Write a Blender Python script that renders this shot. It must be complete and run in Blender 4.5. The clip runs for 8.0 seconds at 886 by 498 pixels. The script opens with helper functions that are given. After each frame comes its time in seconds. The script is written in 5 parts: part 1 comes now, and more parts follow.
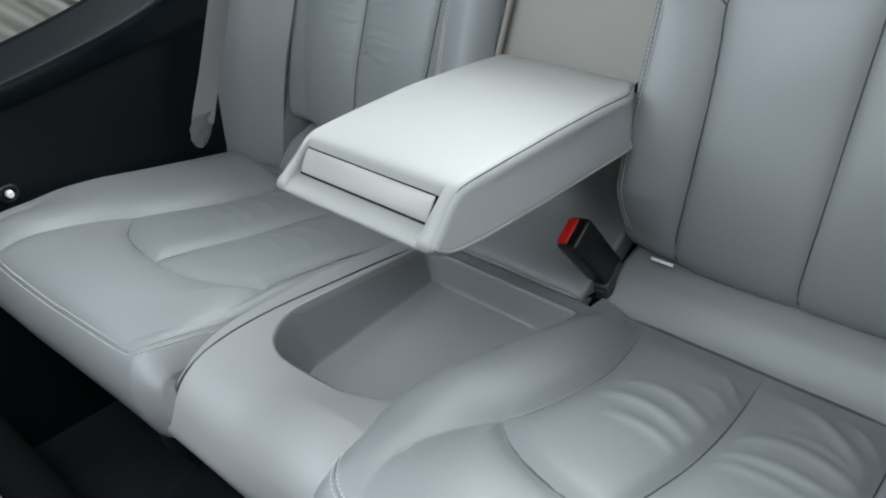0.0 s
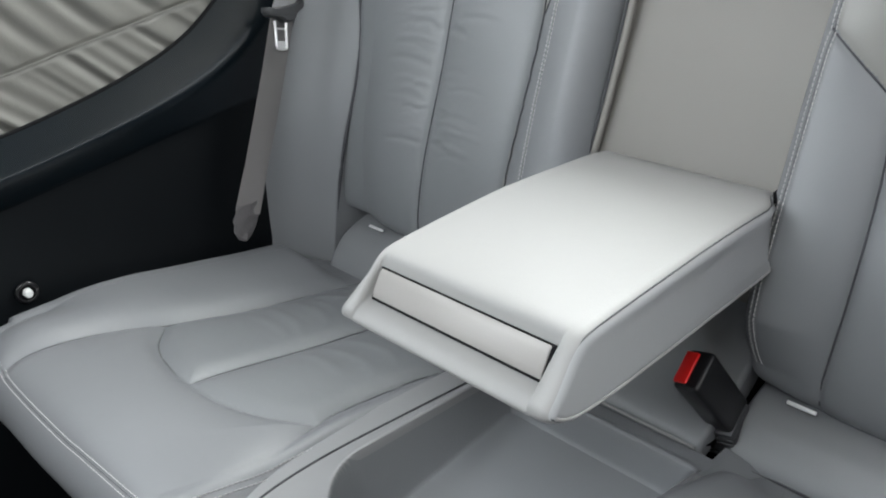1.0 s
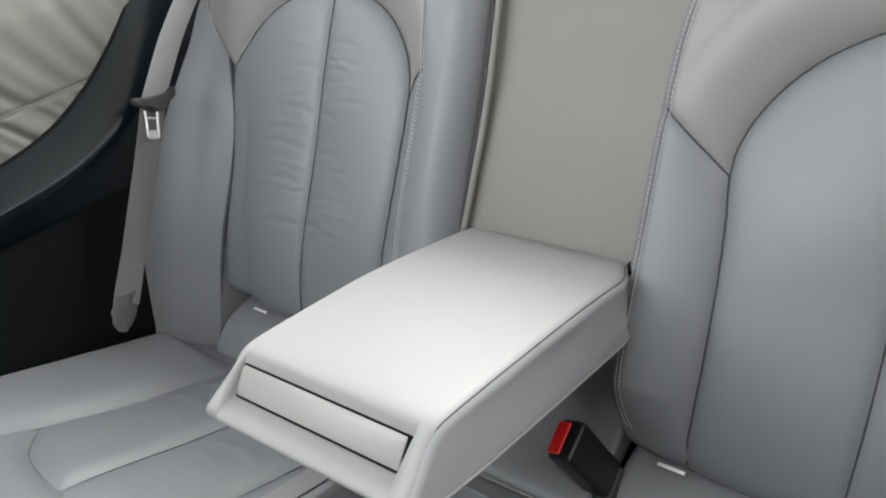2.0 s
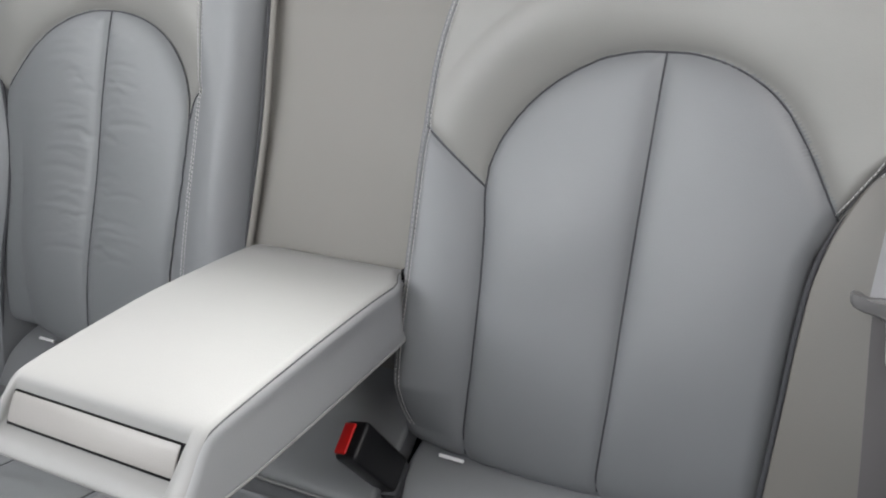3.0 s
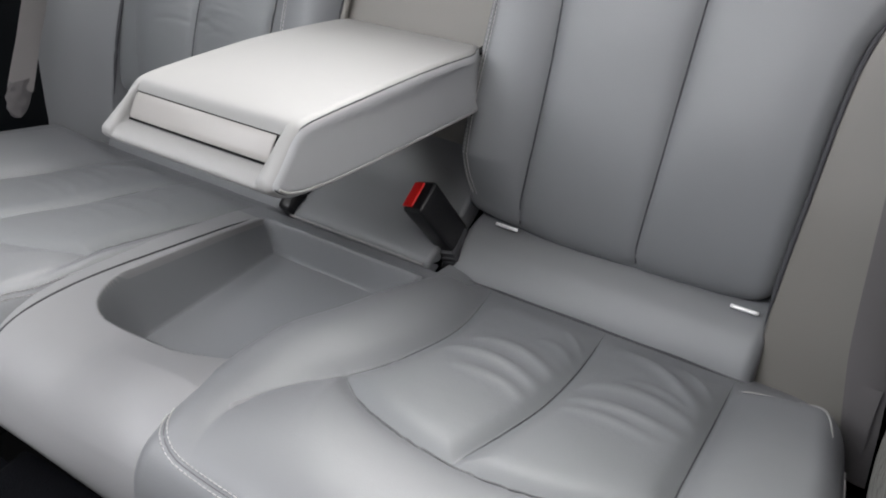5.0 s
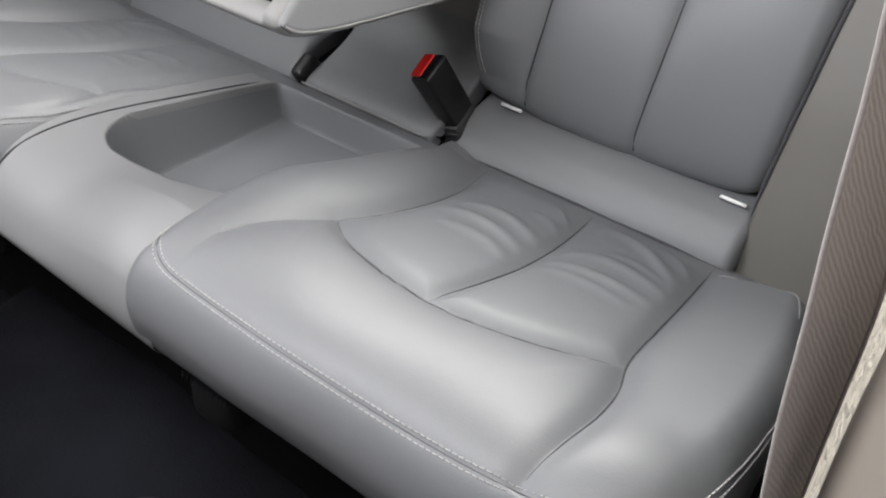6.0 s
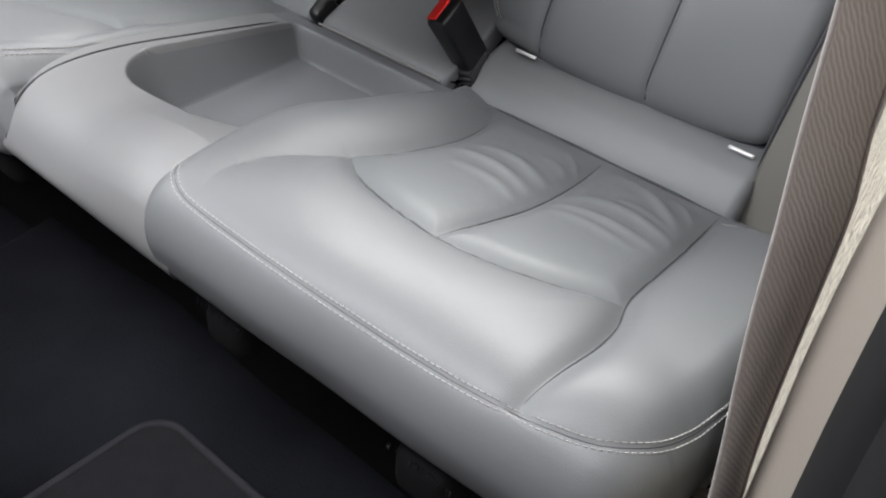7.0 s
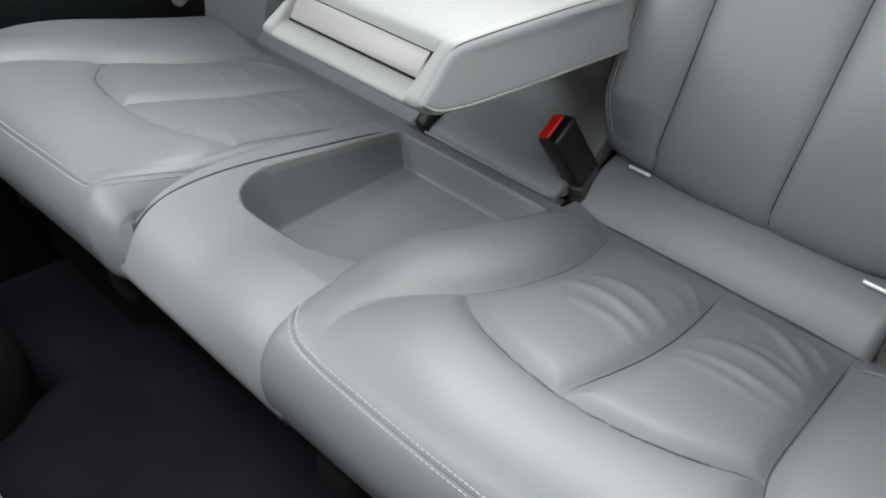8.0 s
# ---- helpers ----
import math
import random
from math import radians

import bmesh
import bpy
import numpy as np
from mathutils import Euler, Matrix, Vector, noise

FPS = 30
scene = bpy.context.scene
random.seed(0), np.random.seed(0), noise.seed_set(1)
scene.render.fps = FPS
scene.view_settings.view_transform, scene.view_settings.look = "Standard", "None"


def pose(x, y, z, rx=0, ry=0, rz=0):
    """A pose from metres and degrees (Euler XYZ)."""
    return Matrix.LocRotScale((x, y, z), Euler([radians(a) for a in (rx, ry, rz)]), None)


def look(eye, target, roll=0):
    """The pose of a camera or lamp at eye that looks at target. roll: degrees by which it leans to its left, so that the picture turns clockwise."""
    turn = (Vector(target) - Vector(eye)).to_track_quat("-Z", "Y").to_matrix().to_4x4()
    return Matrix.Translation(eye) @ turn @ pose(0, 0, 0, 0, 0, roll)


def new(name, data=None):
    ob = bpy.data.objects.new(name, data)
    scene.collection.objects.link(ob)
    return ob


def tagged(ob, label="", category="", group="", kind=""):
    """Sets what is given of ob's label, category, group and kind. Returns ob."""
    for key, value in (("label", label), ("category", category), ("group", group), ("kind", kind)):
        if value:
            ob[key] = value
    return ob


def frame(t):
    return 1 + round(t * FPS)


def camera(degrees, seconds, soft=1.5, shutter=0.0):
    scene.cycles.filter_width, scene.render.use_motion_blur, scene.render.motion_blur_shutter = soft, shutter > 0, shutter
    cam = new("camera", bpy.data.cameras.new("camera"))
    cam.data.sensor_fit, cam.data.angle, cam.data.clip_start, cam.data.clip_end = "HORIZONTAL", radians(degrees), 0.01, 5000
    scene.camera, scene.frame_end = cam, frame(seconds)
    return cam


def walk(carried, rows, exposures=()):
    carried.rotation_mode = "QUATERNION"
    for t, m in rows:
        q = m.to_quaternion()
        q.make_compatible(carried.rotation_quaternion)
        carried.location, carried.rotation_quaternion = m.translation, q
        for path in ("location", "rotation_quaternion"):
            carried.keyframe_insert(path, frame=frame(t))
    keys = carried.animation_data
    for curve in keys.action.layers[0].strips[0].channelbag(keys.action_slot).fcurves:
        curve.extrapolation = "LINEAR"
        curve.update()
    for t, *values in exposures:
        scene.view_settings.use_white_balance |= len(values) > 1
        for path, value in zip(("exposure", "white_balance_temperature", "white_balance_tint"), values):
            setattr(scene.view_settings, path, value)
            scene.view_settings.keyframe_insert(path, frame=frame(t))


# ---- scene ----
cam = camera(54.5, 8.0, soft=2.0)
PATH = [
    (0, (0.594, -0.733, 0.987), (-0.644, 0.423, -0.076), -6.3),
    (0.5, (0.494, -0.688, 0.95), (-0.788, 0.466, -0.061), -5.9),
    (1, (0.431, -0.654, 0.962), (-0.898, 0.517, 0.035), -5.7),
    (1.5, (0.43, -0.639, 0.98), (-0.921, 0.573, 0.139), -5.9),
    (2, (0.466, -0.621, 0.986), (-0.753, 0.731, 0.159), -6.1),
    (2.2, (0.481, -0.622, 0.986), (-0.668, 0.794, 0.166), -5.5),
    (3.3, (0.541, -0.646, 0.999), (-0.286, 0.983, 0.184), -3.2),
    (3.5, (0.547, -0.658, 0.992), (-0.26, 0.984, 0.184), -3.1),
    (4, (0.575, -0.683, 0.965), (-0.235, 0.949, 0.139), -2.5),
    (4.5, (0.586, -0.72, 0.933), (-0.286, 0.817, -0.004), -0.4),
    (5, (0.601, -0.747, 0.915), (-0.378, 0.661, -0.114), 0.0),
    (5.2, (0.614, -0.756, 0.904), (-0.381, 0.625, -0.145), 0.4),
    (6.3, (0.672, -0.781, 0.865), (-0.255, 0.52, -0.339), 5.9),
    (6.5, (0.681, -0.784, 0.864), (-0.233, 0.506, -0.362), 6.2),
    (7, (0.673, -0.794, 0.869), (-0.265, 0.461, -0.374), 5.9),
    (7.5, (0.631, -0.79, 0.894), (-0.401, 0.397, -0.342), 3.8),
    (8, (0.594, -0.768, 0.92), (-0.516, 0.412, -0.253), 3.1),
]
walk(cam, [(t, look(eye, target, roll)) for t, eye, target, roll in PATH],
     exposures=[(0, 0.54, 5970, 4), (1.0, 0.55, 6200, 8), (2.0, 0.58, 6350, 10), (3.5, 0.55, 6400, 12), (5.0, 0.52, 6400, 13), (6.5, 0.75, 6550, 13), (7.2, 0.73, 6350, 10), (8.0, 0.60, 6260, 8)])

# ---- world and light ----
world = bpy.data.worlds.new("overcast_sky")
scene.world = world
world.use_nodes = True
wn = world.node_tree
sky = wn.nodes.new("ShaderNodeTexSky")
sky.sky_type = "NISHITA"
sky.sun_disc = False
sky.sun_elevation = radians(48)
sky.sun_rotation = radians(128)
sky.air_density, sky.dust_density, sky.ozone_density = 1.0, 3.0, 1.0
back_node = wn.nodes["Background"]
back_node.inputs["Strength"].default_value = 0.025
wn.links.new(sky.outputs[0], back_node.inputs["Color"])

sun = new("sun", bpy.data.lights.new("sun", "SUN"))
sun.data.energy = 0.35
sun.data.angle = radians(25)
sun.data.color = (1.0, 0.97, 0.92)
sun.matrix_world = look((0.9, -0.9, 3.0), (0.0, -0.2, 0.4))


def window_light(name, eye, target, w, h, watts, colour):
    data = bpy.data.lights.new(name, "AREA")
    data.shape, data.size, data.size_y, data.energy, data.color = "RECTANGLE", w, h, watts, colour
    ob = new(name, data)
    ob.matrix_world = look(eye, target)
    return ob


window_light("rear_window_daylight", (0.02, 0.42, 1.16), (0.02, -0.35, 0.45), 1.00, 0.28, 24.0, (1.0, 0.997, 0.945))
# added fill lamp overhead, with no roof opening known there
window_light("overhead_fill_light", (0.12, -0.84, 1.24), (0.10, -0.78, 0.0), 0.85, 0.30, 6.2, (0.985, 0.995, 0.998))
window_light("windscreen_daylight", (-0.50, -1.75, 1.40), (-0.25, 0.05, 0.78), 0.8, 0.5, 13.0, (0.975, 0.99, 0.99))
window_light("door_daylight", (1.25, -0.75, 1.15), (0.2, -0.3, 0.4), 0.9, 0.7, 1.6, (1.0, 0.99, 0.97))
window_light("front_side_window_daylight", (-0.74, -0.74, 1.14), (0.1, -0.3, 0.55), 0.9, 0.30, 3.4, (0.97, 0.99, 0.98))
window_light("rear_side_window_daylight", (0.74, -0.08, 1.07), (0.0, -0.12, 0.62), 0.55, 0.26, 0.9, (1.0, 0.99, 0.97))
window_light("far_rear_side_window_daylight", (-0.70, -0.06, 1.09), (0.0, -0.12, 0.62), 0.55, 0.22, 0.6, (1.0, 0.99, 0.97))


# ---- materials ----
def mat(name, colour, rough=0.5, metal=0.0, var=0.08, scale=6.0, grain=0.0, grain_scale=500.0, spec=0.5, big=0.0, big_scale=12.0, sheen=0.0, rough_var=0.06, tint=None):
    m = bpy.data.materials.new(name)
    m.use_nodes = True
    nt = m.node_tree
    b = nt.nodes["Principled BSDF"]
    b.inputs["Roughness"].default_value = rough
    b.inputs["Metallic"].default_value = metal
    b.inputs["Specular IOR Level"].default_value = spec
    if sheen:
        b.inputs["Sheen Weight"].default_value = sheen
    co = nt.nodes.new("ShaderNodeTexCoord")
    n1 = nt.nodes.new("ShaderNodeTexNoise")
    n1.inputs["Scale"].default_value = scale
    n1.inputs["Detail"].default_value = 5
    nt.links.new(co.outputs["Object"], n1.inputs["Vector"])
    ramp = nt.nodes.new("ShaderNodeMix")
    ramp.data_type = "RGBA"
    t = tint or colour
    ramp.inputs["A"].default_value = (*[c * (1 - var) for c in colour], 1)
    ramp.inputs["B"].default_value = (*[c * (1 + var) for c in t], 1)
    nt.links.new(n1.outputs["Fac"], ramp.inputs["Factor"])
    nt.links.new(ramp.outputs["Result"], b.inputs["Base Color"])
    if rough_var:
        mr = nt.nodes.new("ShaderNodeMapRange")
        mr.inputs["To Min"].default_value = rough - rough_var
        mr.inputs["To Max"].default_value = rough + rough_var
        nt.links.new(n1.outputs["Fac"], mr.inputs["Value"])
        nt.links.new(mr.outputs["Result"], b.inputs["Roughness"])
    last = None
    if big:
        n2 = nt.nodes.new("ShaderNodeTexNoise")
        n2.inputs["Scale"].default_value = big_scale
        n2.inputs["Detail"].default_value = 3
        nt.links.new(co.outputs["Object"], n2.inputs["Vector"])
        bp = nt.nodes.new("ShaderNodeBump")
        bp.inputs["Strength"].default_value = big
        bp.inputs["Distance"].default_value = 0.01
        nt.links.new(n2.outputs["Fac"], bp.inputs["Height"])
        last = bp
    if grain:
        v = nt.nodes.new("ShaderNodeTexVoronoi")
        v.feature = "SMOOTH_F1"
        v.inputs["Scale"].default_value = grain_scale
        nt.links.new(co.outputs["Object"], v.inputs["Vector"])
        bp = nt.nodes.new("ShaderNodeBump")
        bp.inputs["Strength"].default_value = grain
        bp.inputs["Distance"].default_value = 0.0008
        nt.links.new(v.outputs["Distance"], bp.inputs["Height"])
        if last:
            nt.links.new(last.outputs["Normal"], bp.inputs["Normal"])
        last = bp
    if last:
        nt.links.new(last.outputs["Normal"], b.inputs["Normal"])
    return m


def woven(name, colour, pitch=4200.0, strength=0.25, rough=0.75, angle=0.6, diagonal=False):
    m = mat(name, colour, rough, var=0.10, scale=30, sheen=0.2)
    nt = m.node_tree
    b = nt.nodes["Principled BSDF"]
    co = nt.nodes.new("ShaderNodeTexCoord")
    mp = nt.nodes.new("ShaderNodeMapping")
    mp.inputs["Rotation"].default_value = (angle, 0.0, angle)
    w = nt.nodes.new("ShaderNodeTexWave")
    w.inputs["Scale"].default_value = pitch / 6.28
    if diagonal:
        w.bands_direction = "DIAGONAL"
    w.inputs["Distortion"].default_value = 2.5
    w.inputs["Detail"].default_value = 1.0
    bp = nt.nodes.new("ShaderNodeBump")
    bp.inputs["Strength"].default_value = strength
    bp.inputs["Distance"].default_value = 0.001
    nt.links.new(co.outputs["Object"], mp.inputs["Vector"])
    nt.links.new(mp.outputs["Vector"], w.inputs["Vector"])
    nt.links.new(w.outputs["Fac"], bp.inputs["Height"])
    nt.links.new(bp.outputs["Normal"], b.inputs["Normal"])
    return m


LEATHER = mat("grey_leather", (0.172, 0.177, 0.187), 0.50, spec=0.72, var=0.05, scale=9, grain=0.10, grain_scale=900, big=0.06, big_scale=26)
# seat leather with the warm sunlight of the upper backrest mixed into its colour
LEATHER_SUNLIT = mat("sunlit_grey_leather", (0.220, 0.216, 0.206), 0.50, spec=0.70, var=0.05, scale=9, grain=0.10, grain_scale=900, big=0.06, big_scale=26)
LEATHER_SOFT = mat("creased_grey_leather", (0.170, 0.177, 0.186), 0.50, spec=0.72, var=0.06, scale=14, grain=0.12, grain_scale=850, big=0.07, big_scale=34)
LEATHER_PALE = mat("pale_grey_leather", (0.268, 0.266, 0.261), 0.52, var=0.04, scale=8, grain=0.10, grain_scale=900, big=0.05, big_scale=20)
# the lid's leather; window light on the armrest sides is put into its colour
LEATHER_SIDE_LIT = mat("side_lit_pale_leather", (0.355, 0.362, 0.370), 0.52, var=0.04, scale=8, grain=0.10, grain_scale=900, big=0.05, big_scale=20)
WING = mat("warm_grey_leather", (0.170, 0.162, 0.148), 0.5, var=0.05, scale=8, grain=0.10, grain_scale=900, big=0.05)
PLASTIC = mat("grey_satin_plastic", (0.198, 0.204, 0.216), 0.5, var=0.05, scale=10, grain=0.2, grain_scale=900)
CONSOLE = mat("grey_vinyl", (0.228, 0.229, 0.235), 0.44, spec=0.85, var=0.04, scale=8, grain=0.06, grain_scale=700, big=0.04, big_scale=16)
FLAP = mat("satin_silver_grey_plastic", (0.30, 0.288, 0.275), 0.38, var=0.04, scale=12, grain=0.1, grain_scale=900)
RECESS = mat("taupe_grey_vinyl", (0.186, 0.176, 0.162), 0.5, var=0.05, scale=5, grain=0.07, grain_scale=600, big=0.04, big_scale=8)
SEAM = mat("dark_seam", (0.05, 0.051, 0.057), 0.8, var=0.2)
SEAM_SOFT = mat("grey_seam", (0.085, 0.085, 0.09), 0.7, var=0.2)
THREAD = mat("pale_thread", (0.46, 0.455, 0.45), 0.7, var=0.1, scale=60)
BLACK = mat("black_plastic", (0.008, 0.008, 0.009), 0.32, var=0.15, scale=15, grain=0.15, grain_scale=800)
BLACK_SOFT = mat("black_vinyl_trim", (0.004, 0.005, 0.006), 0.36, var=0.2, scale=7, grain=0.1, grain_scale=700, big=0.03, spec=0.18)
BLACK_RAIL = mat("black_satin_rail", (0.0032, 0.0062, 0.0088), 0.23, var=0.2, scale=7, spec=0.5, rough_var=0.01)
BLACK_DULL = mat("black_felt_lining", (0.004, 0.004, 0.005), 0.9, var=0.3, scale=25, spec=0.2)
RUBBER = mat("black_rubber", (0.013, 0.013, 0.014), 0.6, var=0.2, scale=20)
GRIP = mat("dark_grey_plastic", (0.10, 0.10, 0.105), 0.4, var=0.1, scale=20)
TONGUE = mat("mid_grey_plastic", (0.13, 0.128, 0.128), 0.45, var=0.08, scale=20, grain=0.1)
TONGUE_DARK = mat("charcoal_plastic", (0.035, 0.036, 0.038), 0.42, var=0.1, scale=20)
BOOT = mat("grey_rubber", (0.045, 0.046, 0.05), 0.5, var=0.15, scale=20)
RED = mat("red_button_plastic", (0.80, 0.016, 0.014), 0.35, var=0.05)
TONGUE_STEEL = mat("brushed_steel", (0.62, 0.62, 0.62), 0.35, metal=0.7, var=0.05)
# near-white, barely metallic base: the sky's glint on the steel is in the colour
STEEL = mat("steel_with_glint", (0.92, 0.92, 0.92), 0.30, metal=0.3, var=0.04)
CARPET = mat("black_carpet", (0.0040, 0.0045, 0.0062), 0.95, var=0.7, scale=7, tint=(0.0110, 0.0118, 0.0150), grain=0.9, grain_scale=420, big=0.25, big_scale=30, spec=0.1)
MAT_EDGE = mat("charcoal_binding_tape", (0.026, 0.026, 0.031), 0.85, var=0.2, scale=60, grain=0.5, grain_scale=500, spec=0.2)
MAT_FELT = mat("charcoal_floor_mat", (0.016, 0.0155, 0.018), 0.95, var=0.25, scale=60, grain=0.8, grain_scale=500, spec=0.1)
PLEAT = mat("pleated_beige_grey_leather", (0.122, 0.119, 0.108), 0.6, var=0.06, scale=10, grain=0.15, grain_scale=700, big=0.08, big_scale=24)
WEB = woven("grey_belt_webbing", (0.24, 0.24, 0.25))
WEB_BROWN = woven("taupe_belt_webbing", (0.33, 0.296, 0.282), pitch=1500, strength=0.24, angle=0.0, diagonal=True)
# the same webbing below the tongues, with its shade put into the colour
WEB_SHADED = woven("shaded_belt_webbing", (0.096, 0.090, 0.092))
WEB_HALF_SHADED = woven("half_shaded_belt_webbing", (0.150, 0.142, 0.139))
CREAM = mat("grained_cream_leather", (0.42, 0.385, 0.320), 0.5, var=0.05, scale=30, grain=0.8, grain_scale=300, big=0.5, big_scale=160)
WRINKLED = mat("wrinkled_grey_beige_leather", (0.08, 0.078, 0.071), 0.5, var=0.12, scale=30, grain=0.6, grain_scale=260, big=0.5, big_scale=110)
TAUPE = mat("taupe_pillar_plastic", (0.34, 0.300, 0.258), 0.45, var=0.06, scale=12, grain=0.1, grain_scale=600)
HEAD = mat("pale_headlining", (0.55, 0.53, 0.49), 0.9, var=0.05)


# ---- mesh helpers ----
def empty(name, at=(0, 0, 0)):
    ob = new(name)
    ob.location = at
    ob.empty_display_size = 0.05
    return ob


def put(ob, parent):
    if parent is not None:
        ob.parent = parent
        base, up = Vector((0, 0, 0)), parent
        while up is not None:
            base += up.location
            up = up.parent
        ob.location = -base
    return ob


def mesh_part(name, verts, faces, material, parent=None, label="", normals=None, smooth=True):
    me = bpy.data.meshes.new(name)
    me.from_pydata([tuple(v) for v in verts], [], [tuple(f) for f in faces])
    me.update()
    me.materials.append(material)
    if smooth:
        me.polygons.foreach_set("use_smooth", [True] * len(me.polygons))
    if normals is not None:
        me.normals_split_custom_set_from_vertices([tuple(n) for n in normals])
    ob = new(name, me)
    if label:
        tagged(ob, label)
    return put(ob, parent)


def part(name, bm, material, parent=None, label="", smooth=True):
    bmesh.ops.recalc_face_normals(bm, faces=bm.faces)
    me = bpy.data.meshes.new(name)
    bm.to_mesh(me)
    bm.free()
    me.materials.append(material)
    if smooth:
        me.polygons.foreach_set("use_smooth", [True] * len(me.polygons))
        me.set_sharp_from_angle(angle=radians(40))
    ob = new(name, me)
    if label:
        tagged(ob, label)
    return put(ob, parent)


def smooth_line(pts, n, rounds=3):
    p = np.array(pts, float)
    for _ in range(rounds):
        q = np.empty((2 * len(p), p.shape[1]))
        q[0], q[-1] = p[0], p[-1]
        q[1:-1:2] = 0.75 * p[:-1] + 0.25 * p[1:]
        q[2::2] = 0.25 * p[:-1] + 0.75 * p[1:]
        p = q
    s = np.r_[0, np.cumsum(np.linalg.norm(np.diff(p, axis=0), axis=1))]
    t = np.linspace(0, s[-1], n)
    return np.stack([np.interp(t, s, p[:, k]) for k in range(p.shape[1])], 1)


def line_distance(X, A, line):
    best = np.full(X.shape, 9.0)
    for (x0, a0), (x1, a1) in zip(line[:-1], line[1:]):
        dx, da = x1 - x0, a1 - a0
        l2 = dx * dx + da * da + 1e-12
        t = np.clip(((X - x0) * dx + (A - a0) * da) / l2, 0, 1)
        best = np.minimum(best, np.hypot(X - x0 - t * dx, A - a0 - t * da))
    return best


def grid_normals(P):
    du = np.gradient(P, axis=0)
    dv = np.gradient(P, axis=1)
    n = np.cross(du, dv)
    return n / (np.linalg.norm(n, axis=2, keepdims=True) + 1e-12)


def panels(P, region, names, parent, flip=False):
    """Cuts one grid of points into panels by region number, which meet along the seams."""
    n, m = P.shape[:2]
    N = grid_normals(P)
    if flip:
        N = -N
    idx = np.arange(n * m).reshape(n, m)
    quads = np.stack([idx[:-1, :-1], idx[1:, :-1], idx[1:, 1:], idx[:-1, 1:]], -1).reshape(-1, 4)
    if flip:
        quads = quads[:, ::-1]
    reg = region[:-1, :-1].reshape(-1)
    V, NN = P.reshape(-1, 3), N.reshape(-1, 3)
    made = {}
    for k, (name, material, label) in names.items():
        q = quads[reg == k]
        if not len(q):
            continue
        used, inv = np.unique(q, return_inverse=True)
        made[k] = mesh_part(name, V[used].tolist(), inv.reshape(-1, 4).tolist(), material, parent, label, NN[used].tolist())
    return made


def tube(name, pts, r, material, parent=None, label="", sides=8, closed_ends=True, taper=0):
    p = np.array(pts, float)
    t = np.gradient(p, axis=0)
    t /= np.linalg.norm(t, axis=1, keepdims=True) + 1e-12
    verts, faces = [], []
    ref = np.array((0.13, 0.21, 0.97))
    ends = np.minimum(np.arange(len(p)), np.arange(len(p))[::-1])
    thin = np.clip((ends + 0.3) / taper, 0, 1) if taper else np.ones(len(p))
    for k in range(len(p)):
        u = np.cross(t[k], ref)
        u /= np.linalg.norm(u) + 1e-12
        w = np.cross(t[k], u)
        for j in range(sides):
            a = 2 * math.pi * j / sides
            verts.append(p[k] + r * thin[k] * (math.cos(a) * u + math.sin(a) * w))
    for k in range(len(p) - 1):
        for j in range(sides):
            a, b = k * sides + j, k * sides + (j + 1) % sides
            faces.append((a, b, b + sides, a + sides))
    if closed_ends:
        faces.append(tuple(range(sides))[::-1])
        faces.append(tuple(range((len(p) - 1) * sides, len(p) * sides)))
    return mesh_part(name, verts, faces, material, parent, label)


def stitches(name, pts, normals, parent, label="pale double stitching", pitch=0.0050, length=0.0036, r=0.00058):
    """A run of short raised threads along a line on a surface."""
    p, n = np.array(pts, float), np.array(normals, float)
    s = np.r_[0, np.cumsum(np.linalg.norm(np.diff(p, axis=0), axis=1))]
    verts, faces = [], []
    for s0 in np.arange(0, s[-1] - length, pitch):
        c = []
        for f in (0.0, 0.25, 0.75, 1.0):
            q = np.array([np.interp(s0 + f * length, s, p[:, k]) for k in range(3)])
            m = np.array([np.interp(s0 + f * length, s, n[:, k]) for k in range(3)])
            m /= np.linalg.norm(m)
            c.append((q + m * (0.0002 if f in (0.0, 1.0) else 0.0008), m))
        d = c[-1][0] - c[0][0]
        d /= np.linalg.norm(d) + 1e-12
        k0 = len(verts)
        for q, m in c:
            side = np.cross(d, m)
            for a in (0, 2.094, 4.189):
                verts.append(q + r * (math.cos(a) * m + math.sin(a) * side))
        for i in range(3):
            for j in range(3):
                a, b = k0 + 3 * i + j, k0 + 3 * i + (j + 1) % 3
                faces.append((a, b, b + 3, a + 3))
    ob = mesh_part(name, verts, faces, THREAD, parent, label, smooth=False)
    return tagged(ob, kind="stuff")


def rounded_box(sx, sy, sz, r=0.004, seg=3, taper=0.0):
    bm = bmesh.new()
    bmesh.ops.create_cube(bm, size=1.0)
    for v in bm.verts:
        f = 1 - taper * (v.co.z + 0.5)
        v.co = Vector((v.co.x * sx * f, v.co.y * sy * f, v.co.z * sz))
    bmesh.ops.bevel(bm, geom=bm.edges[:], offset=r, segments=seg, profile=0.5, affect="EDGES")
    return bm


XC = 0.018          # middle of the car


# ---- seat cushions ----
def ridge_field(X, A, ridges):
    out = np.zeros_like(X)
    for x0, a0, x1, a1, amp, width in ridges:
        line = smooth_line([(x0, a0), ((x0 + x1) / 2, (a0 + a1) / 2 + 0.006), (x1, a1)], 9)
        d = line_distance(X, A, line)
        L = math.hypot(x1 - x0, a1 - a0)
        t = ((X - x0) * (x1 - x0) + (A - a0) * (a1 - a0)) / (L * L)
        out += amp * np.exp(-(d / width) ** 2) * np.clip(np.sin(np.clip(t, 0, 1) * math.pi), 0, 1) ** 0.6
    return out


